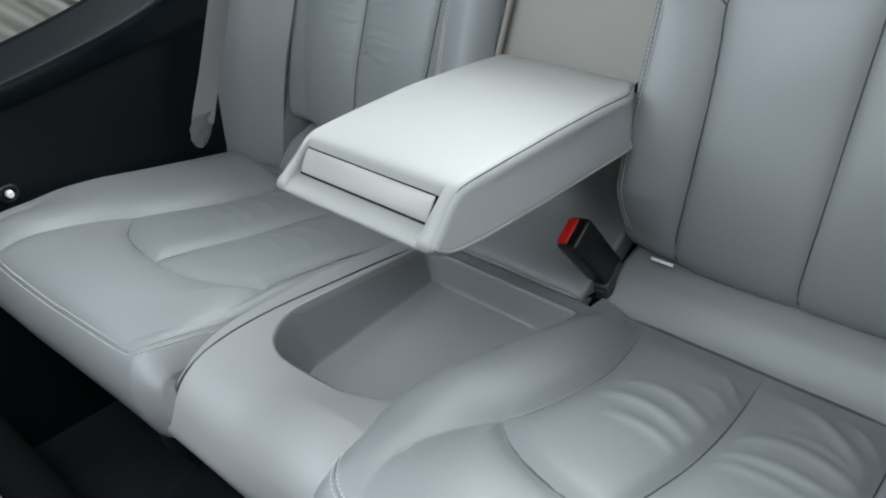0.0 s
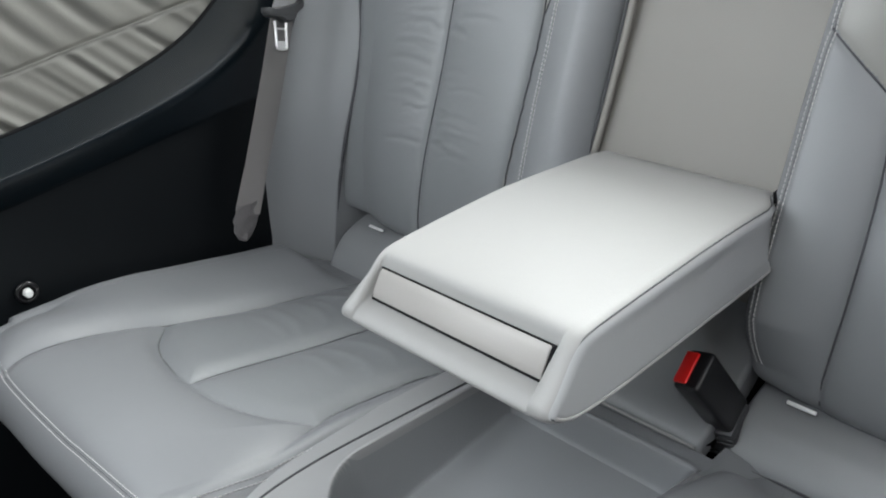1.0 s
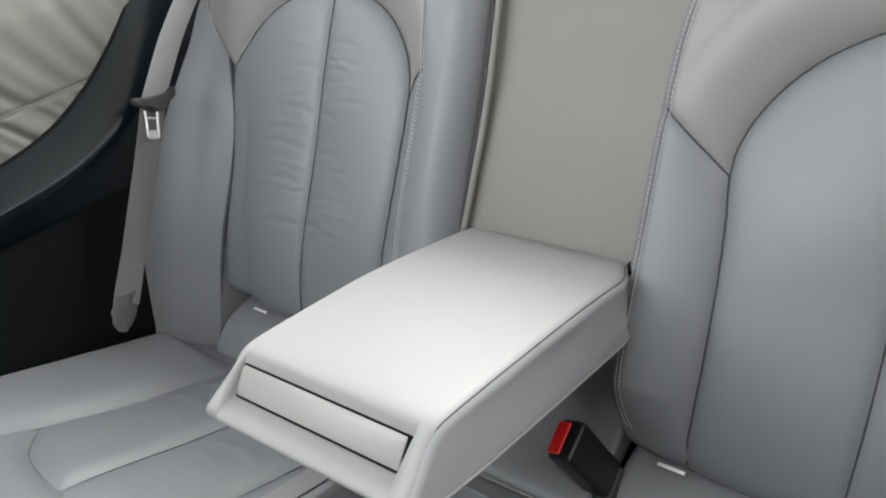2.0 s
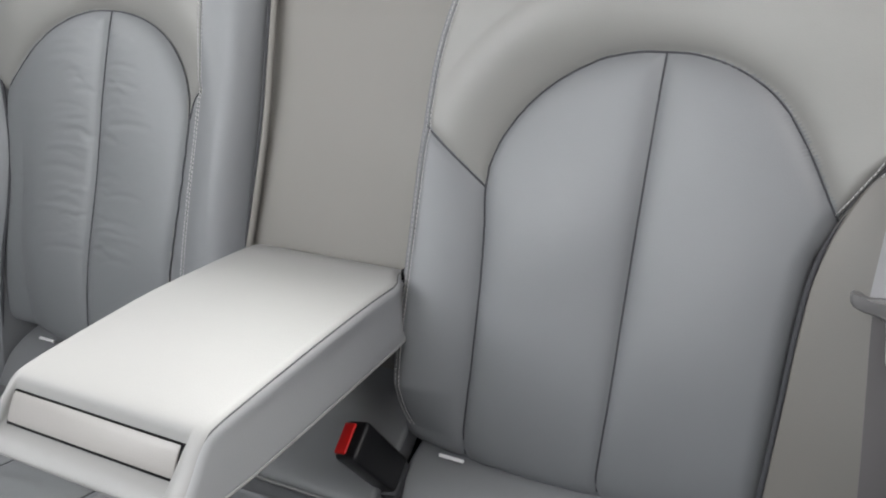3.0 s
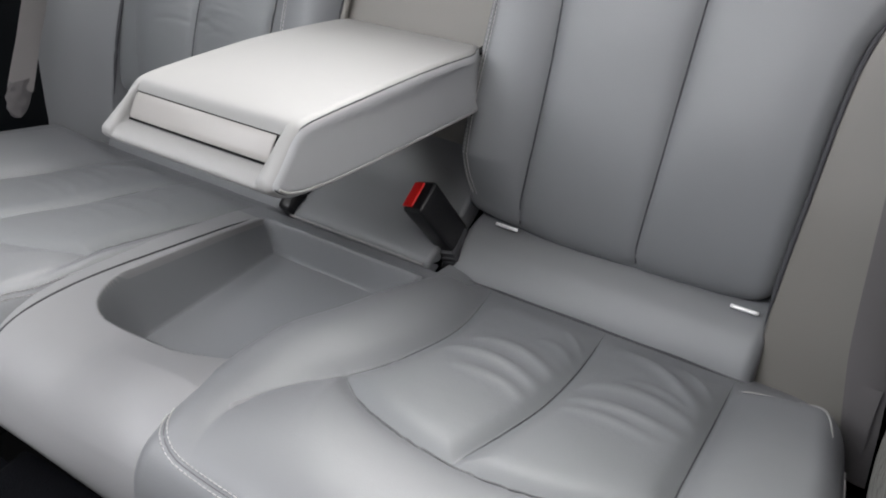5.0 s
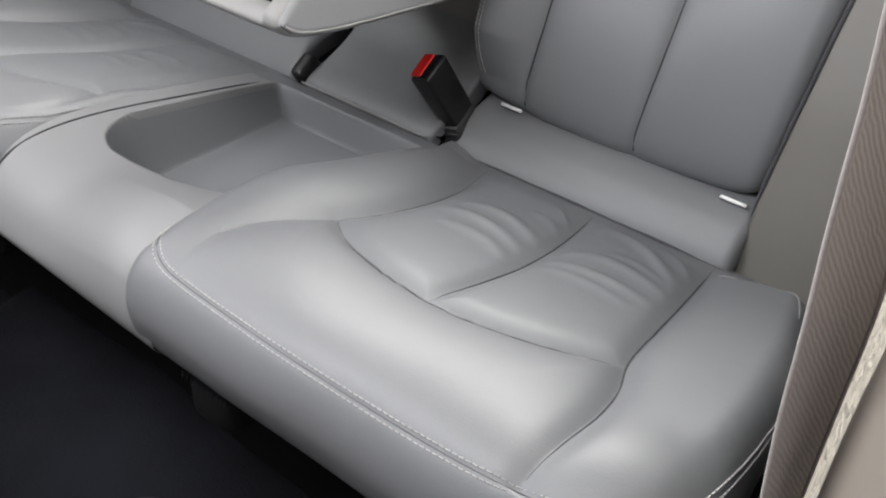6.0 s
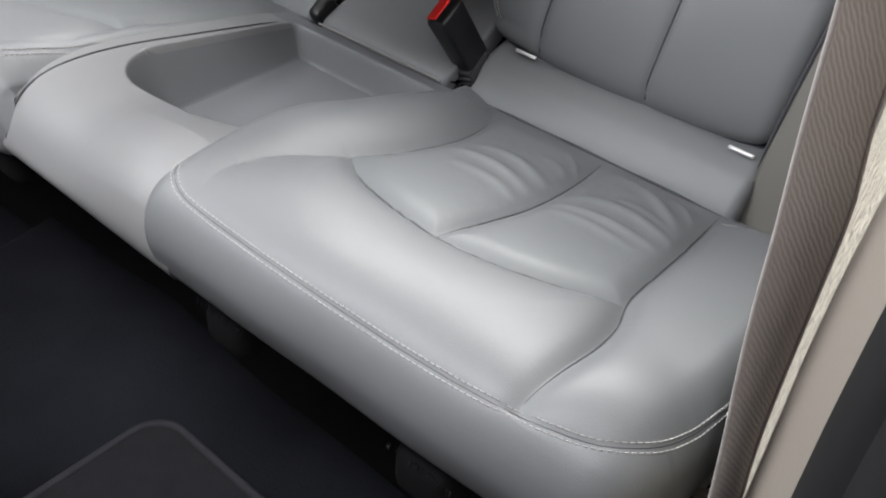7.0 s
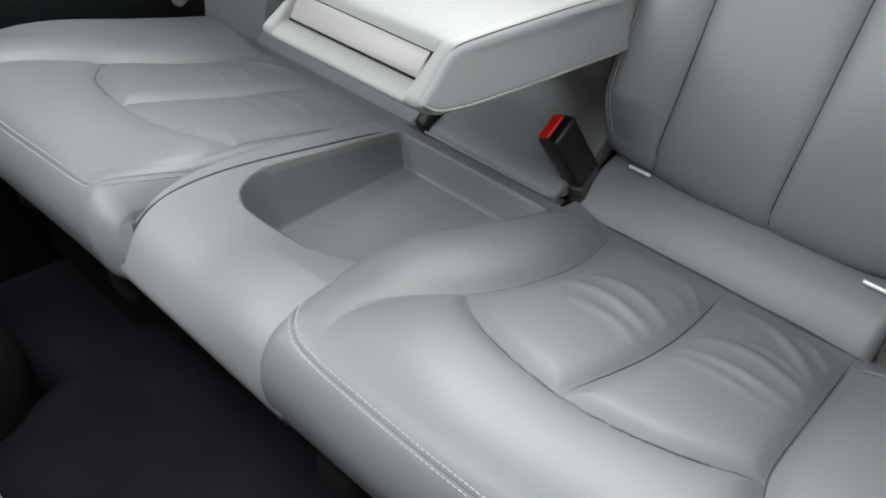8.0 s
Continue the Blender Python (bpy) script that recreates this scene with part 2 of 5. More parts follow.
def fold_field(X, A, ridges):
    out = np.zeros_like(X)
    for (x0, a0), mid, (x1, a1), amp, width in ridges:
        line = smooth_line([(x0, a0), mid, (x1, a1)], 13)
        d = line_distance(X, A, line)
        L = math.hypot(x1 - x0, a1 - a0)
        t = ((X - x0) * (x1 - x0) + (A - a0) * (a1 - a0)) / (L * L)
        out += amp * np.exp(-(d / width) ** 2) * np.clip(np.sin(np.clip(t, 0, 1) * math.pi), 0, 1) ** 0.7
    return out


def seat_cushion(side, label):
    """A bucket-shaped rear cushion; side 1 is the right seat, -1 the left one."""
    thing = tagged(empty("seat_cushion", (XC + side * 0.34, -0.28, 0.37)), label, "car seat", "rear seat cushions")
    prof = smooth_line([(-0.022, 0.361), (-0.06, 0.3815), (-0.20, 0.407), (-0.31, 0.436), (-0.375, 0.455), (-0.44, 0.470), (-0.478, 0.470),
                        (-0.500, 0.452), (-0.508, 0.425), (-0.504, 0.400), (-0.496, 0.378), (-0.47, 0.368)], 240, 3)
    s = np.r_[0, np.cumsum(np.linalg.norm(np.diff(prof, axis=0), axis=1))]
    tan = np.gradient(prof, axis=0)
    tan /= np.linalg.norm(tan, axis=1, keepdims=True)
    nor = np.stack([tan[:, 1], -tan[:, 0]], 1)   # outwards: up on the top, ahead on the nose
    top = int(np.argmin(prof[:, 0]))

    def arc(y):
        return np.interp(-np.asarray(y, float), -prof[:top, 0], s[:top])

    # inner and outer edge (outwards from the middle of the car) along the arc
    a_in = arc([-0.03, -0.10, -0.2, -0.3, -0.4, -0.47]).tolist() + [s[top], s[-1]]
    e_in = [0.128, 0.108, 0.088, 0.080, 0.088, 0.118, 0.129, 0.129] if side > 0 else [0.150, 0.146, 0.140, 0.134, 0.127, 0.122, 0.105, 0.118]
    if side < 0:
        a_in = a_in[:6] + [s[top] - 0.028, s[top], s[top] + 0.035, s[-1]]
        e_in = e_in[:6] + [0.118, 0.106, 0.098, 0.092]
    a_out = arc([-0.03, -0.10, -0.2, -0.3, -0.4, -0.47]).tolist() + [s[top], s[-1]]
    e_out = [0.535, 0.560, 0.576, 0.584, 0.584, 0.575, 0.568, 0.56] if side > 0 else [0.585, 0.608, 0.618, 0.620, 0.612, 0.592, 0.575, 0.56]
    r_out, deep = 0.034, 0.075 if side > 0 else 0.048
    r_in = np.interp(s, [0, s[top] - 0.10, s[top] - 0.01, s[-1]], [0.034, 0.034, 0.016, 0.010] if side > 0 else [0.030, 0.034, 0.030, 0.018])
    r_drop = r_in if side > 0 else np.interp(s, [0, s[top] - 0.06, s[-1]], [0.028, 0.031, 0.018])
    edge_cols = 16
    mid_cols = 190
    ang = np.linspace(0, math.pi / 2, edge_cols)
    U = []
    n_wall = 6
    for k in range(n_wall):
        U.append((0, 0.0 * r_in, -deep + (deep - r_drop) * k / n_wall))
    for t in ang:
        f = t / (math.pi / 2)
        U.append((0, r_in * (1 - math.cos(t)), -r_in * (1 - math.sin(t))) if side > 0 else (0, r_in * f, -r_drop * (1 - f) ** 1.7))
    for k in range(1, mid_cols):
        U.append((1, k / mid_cols, 0.0))
    for t in ang[::-1]:
        U.append((2, -r_out * (1 - math.cos(t)), -r_out * (1 - math.sin(t))))
    for k in range(n_wall - 1, -1, -1):
        U.append((2, 0.0, -deep + (deep - r_out) * k / n_wall))
    ei, eo = np.interp(s, a_in, e_in), np.interp(s, a_out, e_out)
    if side < 0:
        ei = np.convolve(np.r_[[ei[0]] * 17, ei, [ei[-1]] * 17], np.ones(35) / 35, "valid")
    rows, cols = len(s), len(U)
    u = np.zeros((cols, rows))
    h = np.zeros((cols, rows))
    for k, (kind, v, hh) in enumerate(U):
        if kind == 0:
            u[k] = ei + v
        elif kind == 2:
            u[k] = eo + v
        else:
            u[k] = (ei + r_in) + v * ((eo - r_out) - (ei + r_in))
        h[k] = hh
    A = np.tile(s, (cols, 1))
    # seams, in outward distance and arc length
    inner = smooth_line([(x - XC, float(arc(y))) for x, y in ((0.189, -0.060), (0.213, -0.153), (0.214, -0.226), (0.207, -0.284), (0.196, -0.312),
                                                              (0.178, -0.355), (0.171, -0.401), (0.178, -0.447), (0.196, -0.484))], 40, 2)
    outer = smooth_line([(x - XC, float(arc(y))) for x, y in ((0.464, -0.055), (0.476, -0.2), (0.484, -0.285), (0.490, -0.315), (0.503, -0.35), (0.508, -0.395),
                                                              (0.505, -0.44), (0.503, -0.484))], 40, 2)
    front = smooth_line([(x - XC, float(arc(y))) for x, y in ((0.196, -0.312), (0.232, -0.340), (0.282, -0.358), (0.340, -0.364), (0.39, -0.362), (0.44, -0.348),
                                                              (0.474, -0.324), (0.490, -0.313))], 40, 2)
    middle = smooth_line([(x - XC, float(arc(y))) for x, y in ((0.328, -0.060), (0.342, -0.15), (0.348, -0.22), (0.347, -0.29), (0.340, -0.364))], 30, 2)
    a_st = float(arc(-0.487))
    nose = smooth_line([(0.094, float(arc(-0.385))), (0.106, float(arc(-0.43))), (0.132, float(arc(-0.468))), (0.155, float(arc(-0.483))), (0.185, a_st), (0.30, a_st + 0.004), (0.44, a_st + 0.004),
                        (0.52, float(arc(-0.482))), (0.553, float(arc(-0.468))), (0.572, float(arc(-0.43))), (0.580, float(arc(-0.35))), (0.575, float(arc(-0.2))),
                        (0.560, float(arc(-0.10)))], 90, 2)
    hem = nose
    if side < 0:
        nose = np.r_[smooth_line([(0.143, float(arc(-0.388))), (0.1435, float(arc(-0.44))), (0.146, float(arc(-0.472))), (0.156, float(arc(-0.485))), (0.185, a_st), (0.30, a_st + 0.003)], 40, 2)[:-1], nose[nose[:, 0] > 0.30]]
        hem = np.r_[smooth_line([(0.172, float(arc(-0.09))), (0.162, float(arc(-0.2))), (0.150, float(arc(-0.31))), tuple(nose[0])], 24, 2)[:-1], nose]
    x_inner = np.interp(A, inner[:, 1], inner[:, 0])
    x_outer = np.interp(A, outer[:, 1], outer[:, 0])
    x_mid = np.interp(A, middle[:, 1], middle[:, 0])
    a_front = np.interp(u, front[:, 0], front[:, 1])
    k_out = int(np.argmax(nose[:, 0]))
    a_nose = np.maximum(np.interp(u, nose[:k_out, 0], nose[:k_out, 1]), float(arc(-0.44)))
    d_in, d_out = line_distance(u, A, inner), line_distance(u, A, outer)
    d_fr, d_mi, d_no = line_distance(u, A, front), line_distance(u, A, middle), line_distance(u, A, hem)
    region = np.full(u.shape, 4)                         # 0 is the front face
    region[(u > x_inner) & (u < x_outer)] = 3            # thigh roll
    ins = (u > x_inner) & (u < x_outer) & (A < a_front)
    region[ins & (u < x_mid)] = 1
    region[ins & (u >= x_mid)] = 2
    region[(u >= x_outer)] = 5
    region[(A > a_nose) & (A > a_st - 0.05)] = 0
    # height over the seams
    puff = np.zeros(u.shape)
    k_rear = np.clip((A - 0.01) / 0.05, 0, 1)
    d_fade = line_distance(u, A, hem[hem[:, 1] > float(arc(-0.40))])
    fade = np.where(A < a_nose, 1 - np.exp(-(d_fade / 0.045) ** 1.25), 0)
    if side > 0:
        puff += np.where(u < x_inner, 0.024 * np.sin(np.clip((x_inner - u) / 0.085, 0, 1) * math.pi * 0.62) * k_rear * fade, 0)
    else:
        puff += np.where(u < x_inner, 0.006 * np.sin(np.clip((x_inner - u) / (x_inner - ei), 0, 1) * math.pi) * k_rear * fade, 0)
    puff += np.where(u > x_outer, 0.026 * (1 - np.exp(-(u - x_outer) / 0.03)) * fade * k_rear, 0)
    core = np.minimum(np.minimum(d_in, d_out), np.minimum(d_fr, d_mi))
    soft_core = -0.009 * np.log(np.exp(-d_in / 0.009) + np.exp(-d_out / 0.009) + np.exp(-d_fr / 0.009) + np.exp(-d_mi / 0.009))
    soft_core = np.clip(soft_core + 0.004, 0, 1)
    puff += np.where((region == 1) | (region == 2), 0.008 * (1 - np.exp(-soft_core / 0.018)), 0)
    puff += np.where(region == 3, 0.012 * (1 - np.exp(-np.minimum(d_fr, np.minimum(d_in, d_out)) / 0.028)) * (1 - np.exp(-(np.clip(a_st - A, 0, 1) / 0.060) ** 1.25)), 0)
    shut = np.clip((A - float(arc(-0.27))) / 0.10, 0, 1)         # towards the nose the side seam lies flat
    rest = np.minimum(np.where(A < a_st, d_out, 9), np.minimum(d_fr, d_mi))
    sew = np.where(A < a_st, d_in, 9)
    puff -= np.maximum(0.0008 * np.exp(-(rest / 0.0032) ** 2) + 0.0036 * np.exp(-(rest / 0.011) ** 2),
                       (1 - 0.8 * shut) * (0.0008 * np.exp(-(sew / 0.0032) ** 2) + 0.0036 * np.exp(-(sew / 0.012) ** 2)))
    puff -= 0.0006 * np.exp(-(d_no / 0.0022) ** 2)
    ridges = []
    folds = (((0.240, -0.174), (0.278, -0.161), (0.336, -0.188), 0.0030, 0.0080), ((0.230, -0.212), (0.276, -0.197), (0.338, -0.219), 0.0030, 0.0085),
             ((0.255, -0.238), (0.303, -0.232), (0.338, -0.247), 0.0020, 0.0080), ((0.300, -0.093), (0.320, -0.110), (0.336, -0.126), 0.0016, 0.0040),
             ((0.290, -0.128), (0.312, -0.131), (0.338, -0.150), 0.0013, 0.0060), ((0.358, -0.180), (0.401, -0.159), (0.472, -0.174), 0.0030, 0.0085),
             ((0.358, -0.213), (0.402, -0.199), (0.465, -0.202), 0.0028, 0.0080), ((0.362, -0.232), (0.395, -0.222), (0.452, -0.228), 0.0018, 0.0080),
             ((0.355, -0.088), (0.415, -0.109), (0.466, -0.145), 0.0026, 0.0070), ((0.395, -0.104), (0.430, -0.124), (0.464, -0.156), 0.0020, 0.0060),
             ((0.415, -0.080), (0.442, -0.099), (0.462, -0.116), 0.0018, 0.0045), ((0.385, -0.150), (0.418, -0.140), (0.464, -0.160), 0.0014, 0.0060))
    for f0, f1, f2, amp, w in folds:
        ridges.append(tuple((x - XC, float(arc(y))) for x, y in (f0, f1, f2)) + (amp if side > 0 else amp * 0.5, w))
    inside = ((region == 1) | (region == 2)) * np.clip(core / 0.012, 0, 1)
    puff += fold_field(u, A, ridges) * inside
    rng = np.random.RandomState(5 + side)
    for _ in range(26):
        kx, ka, ph = rng.uniform(-40, 40), rng.uniform(-40, 40), rng.uniform(0, 6.3)
        puff += 0.00022 * np.sin(kx * u + ka * A + ph)
    tuck = np.clip((A - 0.040) / 0.045, 0, 1)                    # flat where it slips under the roll
    puff *= np.clip(1 + h / 0.03, 0, 1) * tuck * tuck * (3 - 2 * tuck)
    if side < 0:
        h = h * np.interp(s, [0, s[top] - 0.09, s[top] - 0.03, s[-1]], [1, 1, 0.70, 0.70])   # the skirt runs out round the nose
    P = np.zeros((cols, rows, 3))
    hh = h + puff
    P[:, :, 0] = XC + side * u
    P[:, :, 1] = prof[:, 0] + hh * nor[:, 0]
    P[:, :, 2] = prof[:, 1] + hh * nor[:, 1]
    ahead = np.clip((-0.06 - P[:, :, 1]) / 0.42, 0, 1)
    P[:, :, 1] += 0.028 * (P[:, :, 0] - 0.17) * ahead
    names = {0: ("front_face", LEATHER, ""), 1: ("seat_insert", LEATHER_SOFT, "softly creased leather insert"), 2: ("seat_insert", LEATHER_SOFT, "softly creased leather insert"),
             3: ("thigh_roll", LEATHER, ""), 4: ("inner_bolster", LEATHER, "padded leather side bolster"), 5: ("outer_bolster", LEATHER, "padded leather side bolster")}
    panels(P, region, names, thing, flip=side > 0)
    # double stitching on both sides of the nose seam
    N = -grid_normals(P) * side
    for line in (inner, outer, front, middle):
        pts = []
        for uu, aa in line:
            p, n = bilinear_surface(P, N, u, s, uu, min(aa, a_st), n_wall + 4, cols - n_wall - 4)
            pts.append(p + 0.0003 * n / np.linalg.norm(n))
        if line is inner:
            pts = pts[:26]
        if line is front and side < 0:
            pts = pts[20:]
        tube("seam", pts, 0.0006 if line is inner else 0.0008, SEAM if line is outer or line is middle else SEAM_SOFT, thing, "dark sewn seam", sides=5, taper=6)
    if side > 0:       # piping round the rear corner
        rim = smooth_line([(x - XC, float(arc(y))) for x, y in ((0.474, -0.079), (0.498, -0.078), (0.523, -0.082), (0.541, -0.090), (0.555, -0.104), (0.564, -0.135))], 30, 2)
        pts = [bilinear_surface(P, N, u, s, uu, aa, n_wall + 4, cols - n_wall - 4)[0] + np.array((0, 0, 0.0006)) for uu, aa in rim]
        tube("piping", pts, 0.0011, LEATHER_PALE, thing, "pale leather piping", sides=6, taper=3)
    line, nn = [], []
    for uu, aa in (hem[:len(hem) - 3] if side > 0 else hem[hem[:, 0] < 0.53]):
        p, n = bilinear_surface(P, N, u, s, uu, aa, n_wall + 1, cols - n_wall - 4)
        line.append(p + 0.0003 * n / np.linalg.norm(n))
        nn.append(n / np.linalg.norm(n))
    line, nn = np.array(line), np.array(nn)
    across = np.cross(np.gradient(line, axis=0), nn)
    across /= np.linalg.norm(across, axis=1, keepdims=True) + 1e-12
    for off in (-0.0031, 0.0031):
        stitches("stitching", line + off * across, nn, thing)
    first = 0 if side > 0 else int(np.argmax(hem[:, 0] > 0.16)) if hem[0, 0] < 0.16 else 40
    tube("seam", line[first:] - 0.0003 * nn[first:], 0.0005, SEAM_SOFT, thing, "grey sewn seam", sides=5)
    return thing


def bilinear_surface(P, N, u, s, uu, aa, k0, k1):
    """The point and the normal of a panel grid at outward distance uu and arc length aa."""
    j = int(np.clip(np.searchsorted(s, aa) - 1, 0, len(s) - 2))
    f = min(max((aa - s[j]) / (s[j + 1] - s[j]), 0), 1)
    out = []
    for jj in (j, j + 1):
        col = u[k0:k1, jj]
        i = int(np.clip(np.searchsorted(col, uu) - 1, 0, len(col) - 2))
        g = min(max((uu - col[i]) / (col[i + 1] - col[i] + 1e-12), 0), 1)
        out.append((P[k0 + i, jj] * (1 - g) + P[k0 + i + 1, jj] * g, N[k0 + i, jj] * (1 - g) + N[k0 + i + 1, jj] * g))
    return out[0][0] * (1 - f) + out[1][0] * f, out[0][1] * (1 - f) + out[1][1] * f


# ---- backrests ----
# side view of both backrests, from the gap over the cushion to the top
BACK_LINE = [(0.09, 0.418), (0.030, 0.421), (0.004, 0.436), (0.002, 0.470), (0.018, 0.54), (0.046, 0.62), (0.082, 0.72), (0.115, 0.80), (0.135, 0.86),
             (0.158, 0.93), (0.193, 0.985), (0.25, 1.0)]


def back_y(z):
    line = BACK_LINE[2:]
    return np.interp(z, [p[1] for p in line], [p[0] for p in line])


def backrest(side, label):
    right = side > 0
    mid_x = XC if right else -0.012
    thing = tagged(empty("rear_bench_back", (mid_x + side * 0.33, 0.06, 0.44)), label, "car seat back", "rear seat backrests")
    prof = smooth_line(BACK_LINE, 270, 3)
    s = np.r_[0, np.cumsum(np.linalg.norm(np.diff(prof, axis=0), axis=1))]
    tan = np.gradient(prof, axis=0)
    tan /= np.linalg.norm(tan, axis=1, keepdims=True)
    nor = np.stack([-tan[:, 1], tan[:, 0]], 1)           # outwards: ahead and a little up
    lo = int(np.argmin(prof[:, 0]))
    hi = len(prof) - 14

    def arc(z):
        return np.interp(np.asarray(z, float), prof[lo:hi, 1], s[lo:hi])

    def outline(pts, n, rounds=2):
        return smooth_line([(x, float(arc(z))) for x, z in pts], n, rounds)

    # seams of the panels: outward distance from the middle, and height
    if right:
        hem = outline([(0.106, 0.455), (0.100, 0.49), (0.100, 0.546), (0.101, 0.603), (0.104, 0.69), (0.107, 0.767), (0.111, 0.821), (0.124, 0.87), (0.146, 0.92)], 60)
        e_in = hem[:, 0] - 0.017
        zo = [0.44, 0.543, 0.62, 0.678, 0.712, 0.75, 0.778, 0.81, 0.86, 0.90]
        e_out = [0.448, 0.453, 0.459, 0.463, 0.469, 0.483, 0.512, 0.545, 0.578, 0.590, 0.580, 0.550]
        arch = outline([(0.164, 0.445), (0.168, 0.493), (0.172, 0.553), (0.173, 0.609), (0.171, 0.663), (0.165, 0.703), (0.168, 0.732), (0.186, 0.767), (0.218, 0.800), (0.261, 0.824), (0.294, 0.832),
                        (0.324, 0.834), (0.357, 0.832), (0.394, 0.820), (0.425, 0.800), (0.449, 0.768), (0.467, 0.737), (0.481, 0.712)], 90)
        middle = outline([(0.306, 0.445), (0.314, 0.529), (0.317, 0.629), (0.320, 0.71), (0.322, 0.778), (0.324, 0.833)], 40)
        strut = outline([(0.103, 0.755), (0.135, 0.730), (0.165, 0.705)], 20, 1)
        shoulder = outline([(0.481, 0.716), (0.506, 0.752), (0.528, 0.780), (0.539, 0.819), (0.536, 0.853), (0.525, 0.879), (0.49, 0.93)], 40)
        join_u, join_z = 0.481, 0.712
        r_in, r_out, slant = 0.022, 0.020, 0.45
    else:
        hem = outline([(0.170, 0.455), (0.168, 0.50), (0.167, 0.58), (0.167, 0.65), (0.166, 0.75), (0.166, 0.84), (0.170, 0.88), (0.18, 0.93)], 60)
        e_in = np.full(len(hem), 0.096)
        zo = [0.44, 0.54, 0.62, 0.69, 0.744, 0.775, 0.80, 0.83, 0.86, 0.90]
        e_out = [0.535, 0.532, 0.522, 0.510, 0.511, 0.524, 0.548, 0.570, 0.59, 0.60, 0.59, 0.56]
        arch = outline([(0.212, 0.445), (0.209, 0.50), (0.206, 0.560), (0.200, 0.615), (0.196, 0.675), (0.194, 0.735), (0.200, 0.777), (0.228, 0.817), (0.268, 0.843), (0.331, 0.854), (0.388, 0.848),
                        (0.449, 0.823), (0.500, 0.777), (0.522, 0.744)], 90)
        middle = outline([(0.352, 0.445), (0.350, 0.495), (0.339, 0.64), (0.337, 0.755), (0.332, 0.852)], 40)
        strut = outline([(0.166, 0.769), (0.184, 0.758), (0.193, 0.738)], 20, 1)
        shoulder = outline([(0.524, 0.748), (0.545, 0.775), (0.560, 0.80), (0.568, 0.83), (0.565, 0.86), (0.545, 0.90), (0.51, 0.94)], 40)
        join_u, join_z = 0.522, 0.744
        r_in, r_out, slant = 0.034, 0.020, 0.10
    deep = 0.115
    a_in = hem[:, 1]
    a_out = [0.0] + [float(arc(z)) for z in zo] + [s[-1]]
    arch[0, 1] = s[lo] - 0.022
    middle = np.r_[[(middle[0, 0], s[lo] - 0.022)], middle]
    U = []
    n_wall = 8
    ang = np.linspace(0, math.pi / 2, 12)
    for k in range(n_wall):
        U.append((0, 0.0, -deep + (deep - r_in) * k / n_wall))
    for t in ang:
        U.append((0, r_in * (1 - math.cos(t)), -r_in * (1 - math.sin(t))))
    mid_cols = 190
    for k in range(1, mid_cols):
        U.append((1, k / mid_cols, 0.0))
    for t in ang[::-1]:
        U.append((2, -r_out * (1 - math.cos(t)), -r_out * (1 - math.sin(t))))
    for k in range(n_wall - 1, -1, -1):
        U.append((2, 0.0, -deep + (deep - r_out) * k / n_wall))
    ei, eo = np.interp(s, a_in, e_in), np.interp(s, a_out, e_out)
    rows, cols = len(s), len(U)
    u, h = np.zeros((cols, rows)), np.zeros((cols, rows))
    for k, (kind, v, hh) in enumerate(U):
        u[k] = ei + v if kind == 0 else eo + v if kind == 2 else (ei + r_in) + v * ((eo - r_out) - (ei + r_in))
        h[k] = hh
        if kind == 0 and hh < -r_in:
            u[k] += (hh + r_in) * slant
    A = np.tile(s, (cols, 1))
    d_ar, d_mi, d_st = line_distance(u, A, arch), line_distance(u, A, middle), line_distance(u, A, strut)
    d_sh, d_he = line_distance(u, A, shoulder), line_distance(u, A, hem)
    # the insert lies inside the arch
    k_top = int(np.argmax(arch[:, 1]))
    x_left = np.interp(A, arch[:k_top + 1, 1], arch[:k_top + 1, 0])
    k_in = 20 + int(np.argmin(arch[20:60, 0]))
    a_roof = np.interp(u, arch[k_in:, 0], arch[k_in:, 1])
    x_mid = np.interp(A, middle[:, 1], middle[:, 0])
    ins = (u > x_left) & (A < np.where(u > join_u, float(arc(join_z)), a_roof)) & (A < arch[k_top, 1])
    region = np.full(u.shape, 3)
    region[ins & (u < x_mid)] = 1
    region[ins & (u >= x_mid)] = 2
    a_strut = np.interp(u, strut[:, 0], strut[:, 1])
    region[(~ins) & (u <= x_left) & (A < a_strut) & (u < 0.2)] = 4
    x_sh = np.interp(A, shoulder[:, 1], shoulder[:, 0])
    region[(~ins) & (u > x_sh) & (A > float(arc(join_z)))] = 5
    x_he = np.interp(A, hem[:, 1], hem[:, 0])
    region[(u < x_he)] = 6
    puff = np.zeros(u.shape)
    lowfade = np.clip((A - float(arc(0.455))) / 0.05, 0, 1)
    w_out = np.clip((u - 0.16) / 0.18, 0, 1)
    w_out = w_out * w_out * (3 - 2 * w_out)
    puff += np.where(~ins, (1 - w_out) * 0.022 * np.sin(np.clip(d_ar / 0.075, 0, 1) * math.pi * 0.6) * lowfade + w_out * 0.016 * (1 - np.exp(-d_ar / 0.03)), 0)
    core = np.minimum(d_ar, d_mi)
    soft_core = -0.012 * np.log(np.exp(-d_ar / 0.012) + np.exp(-d_mi / 0.012))
    low2 = np.clip((A - s[lo] + 0.01) / 0.16, 0, 1)
    low2 = low2 * low2 * (3 - 2 * low2)
    puff += np.where(ins, 0.012 * (1 - np.exp(-np.clip(soft_core + 0.006, 0, 1) / 0.03)) * low2, 0)
    puff += np.where(ins, -0.010 * np.clip((u - 0.40) / 0.07, 0, 1) ** 2 * np.clip((float(arc(0.74)) - A) / 0.10, 0, 1), 0)
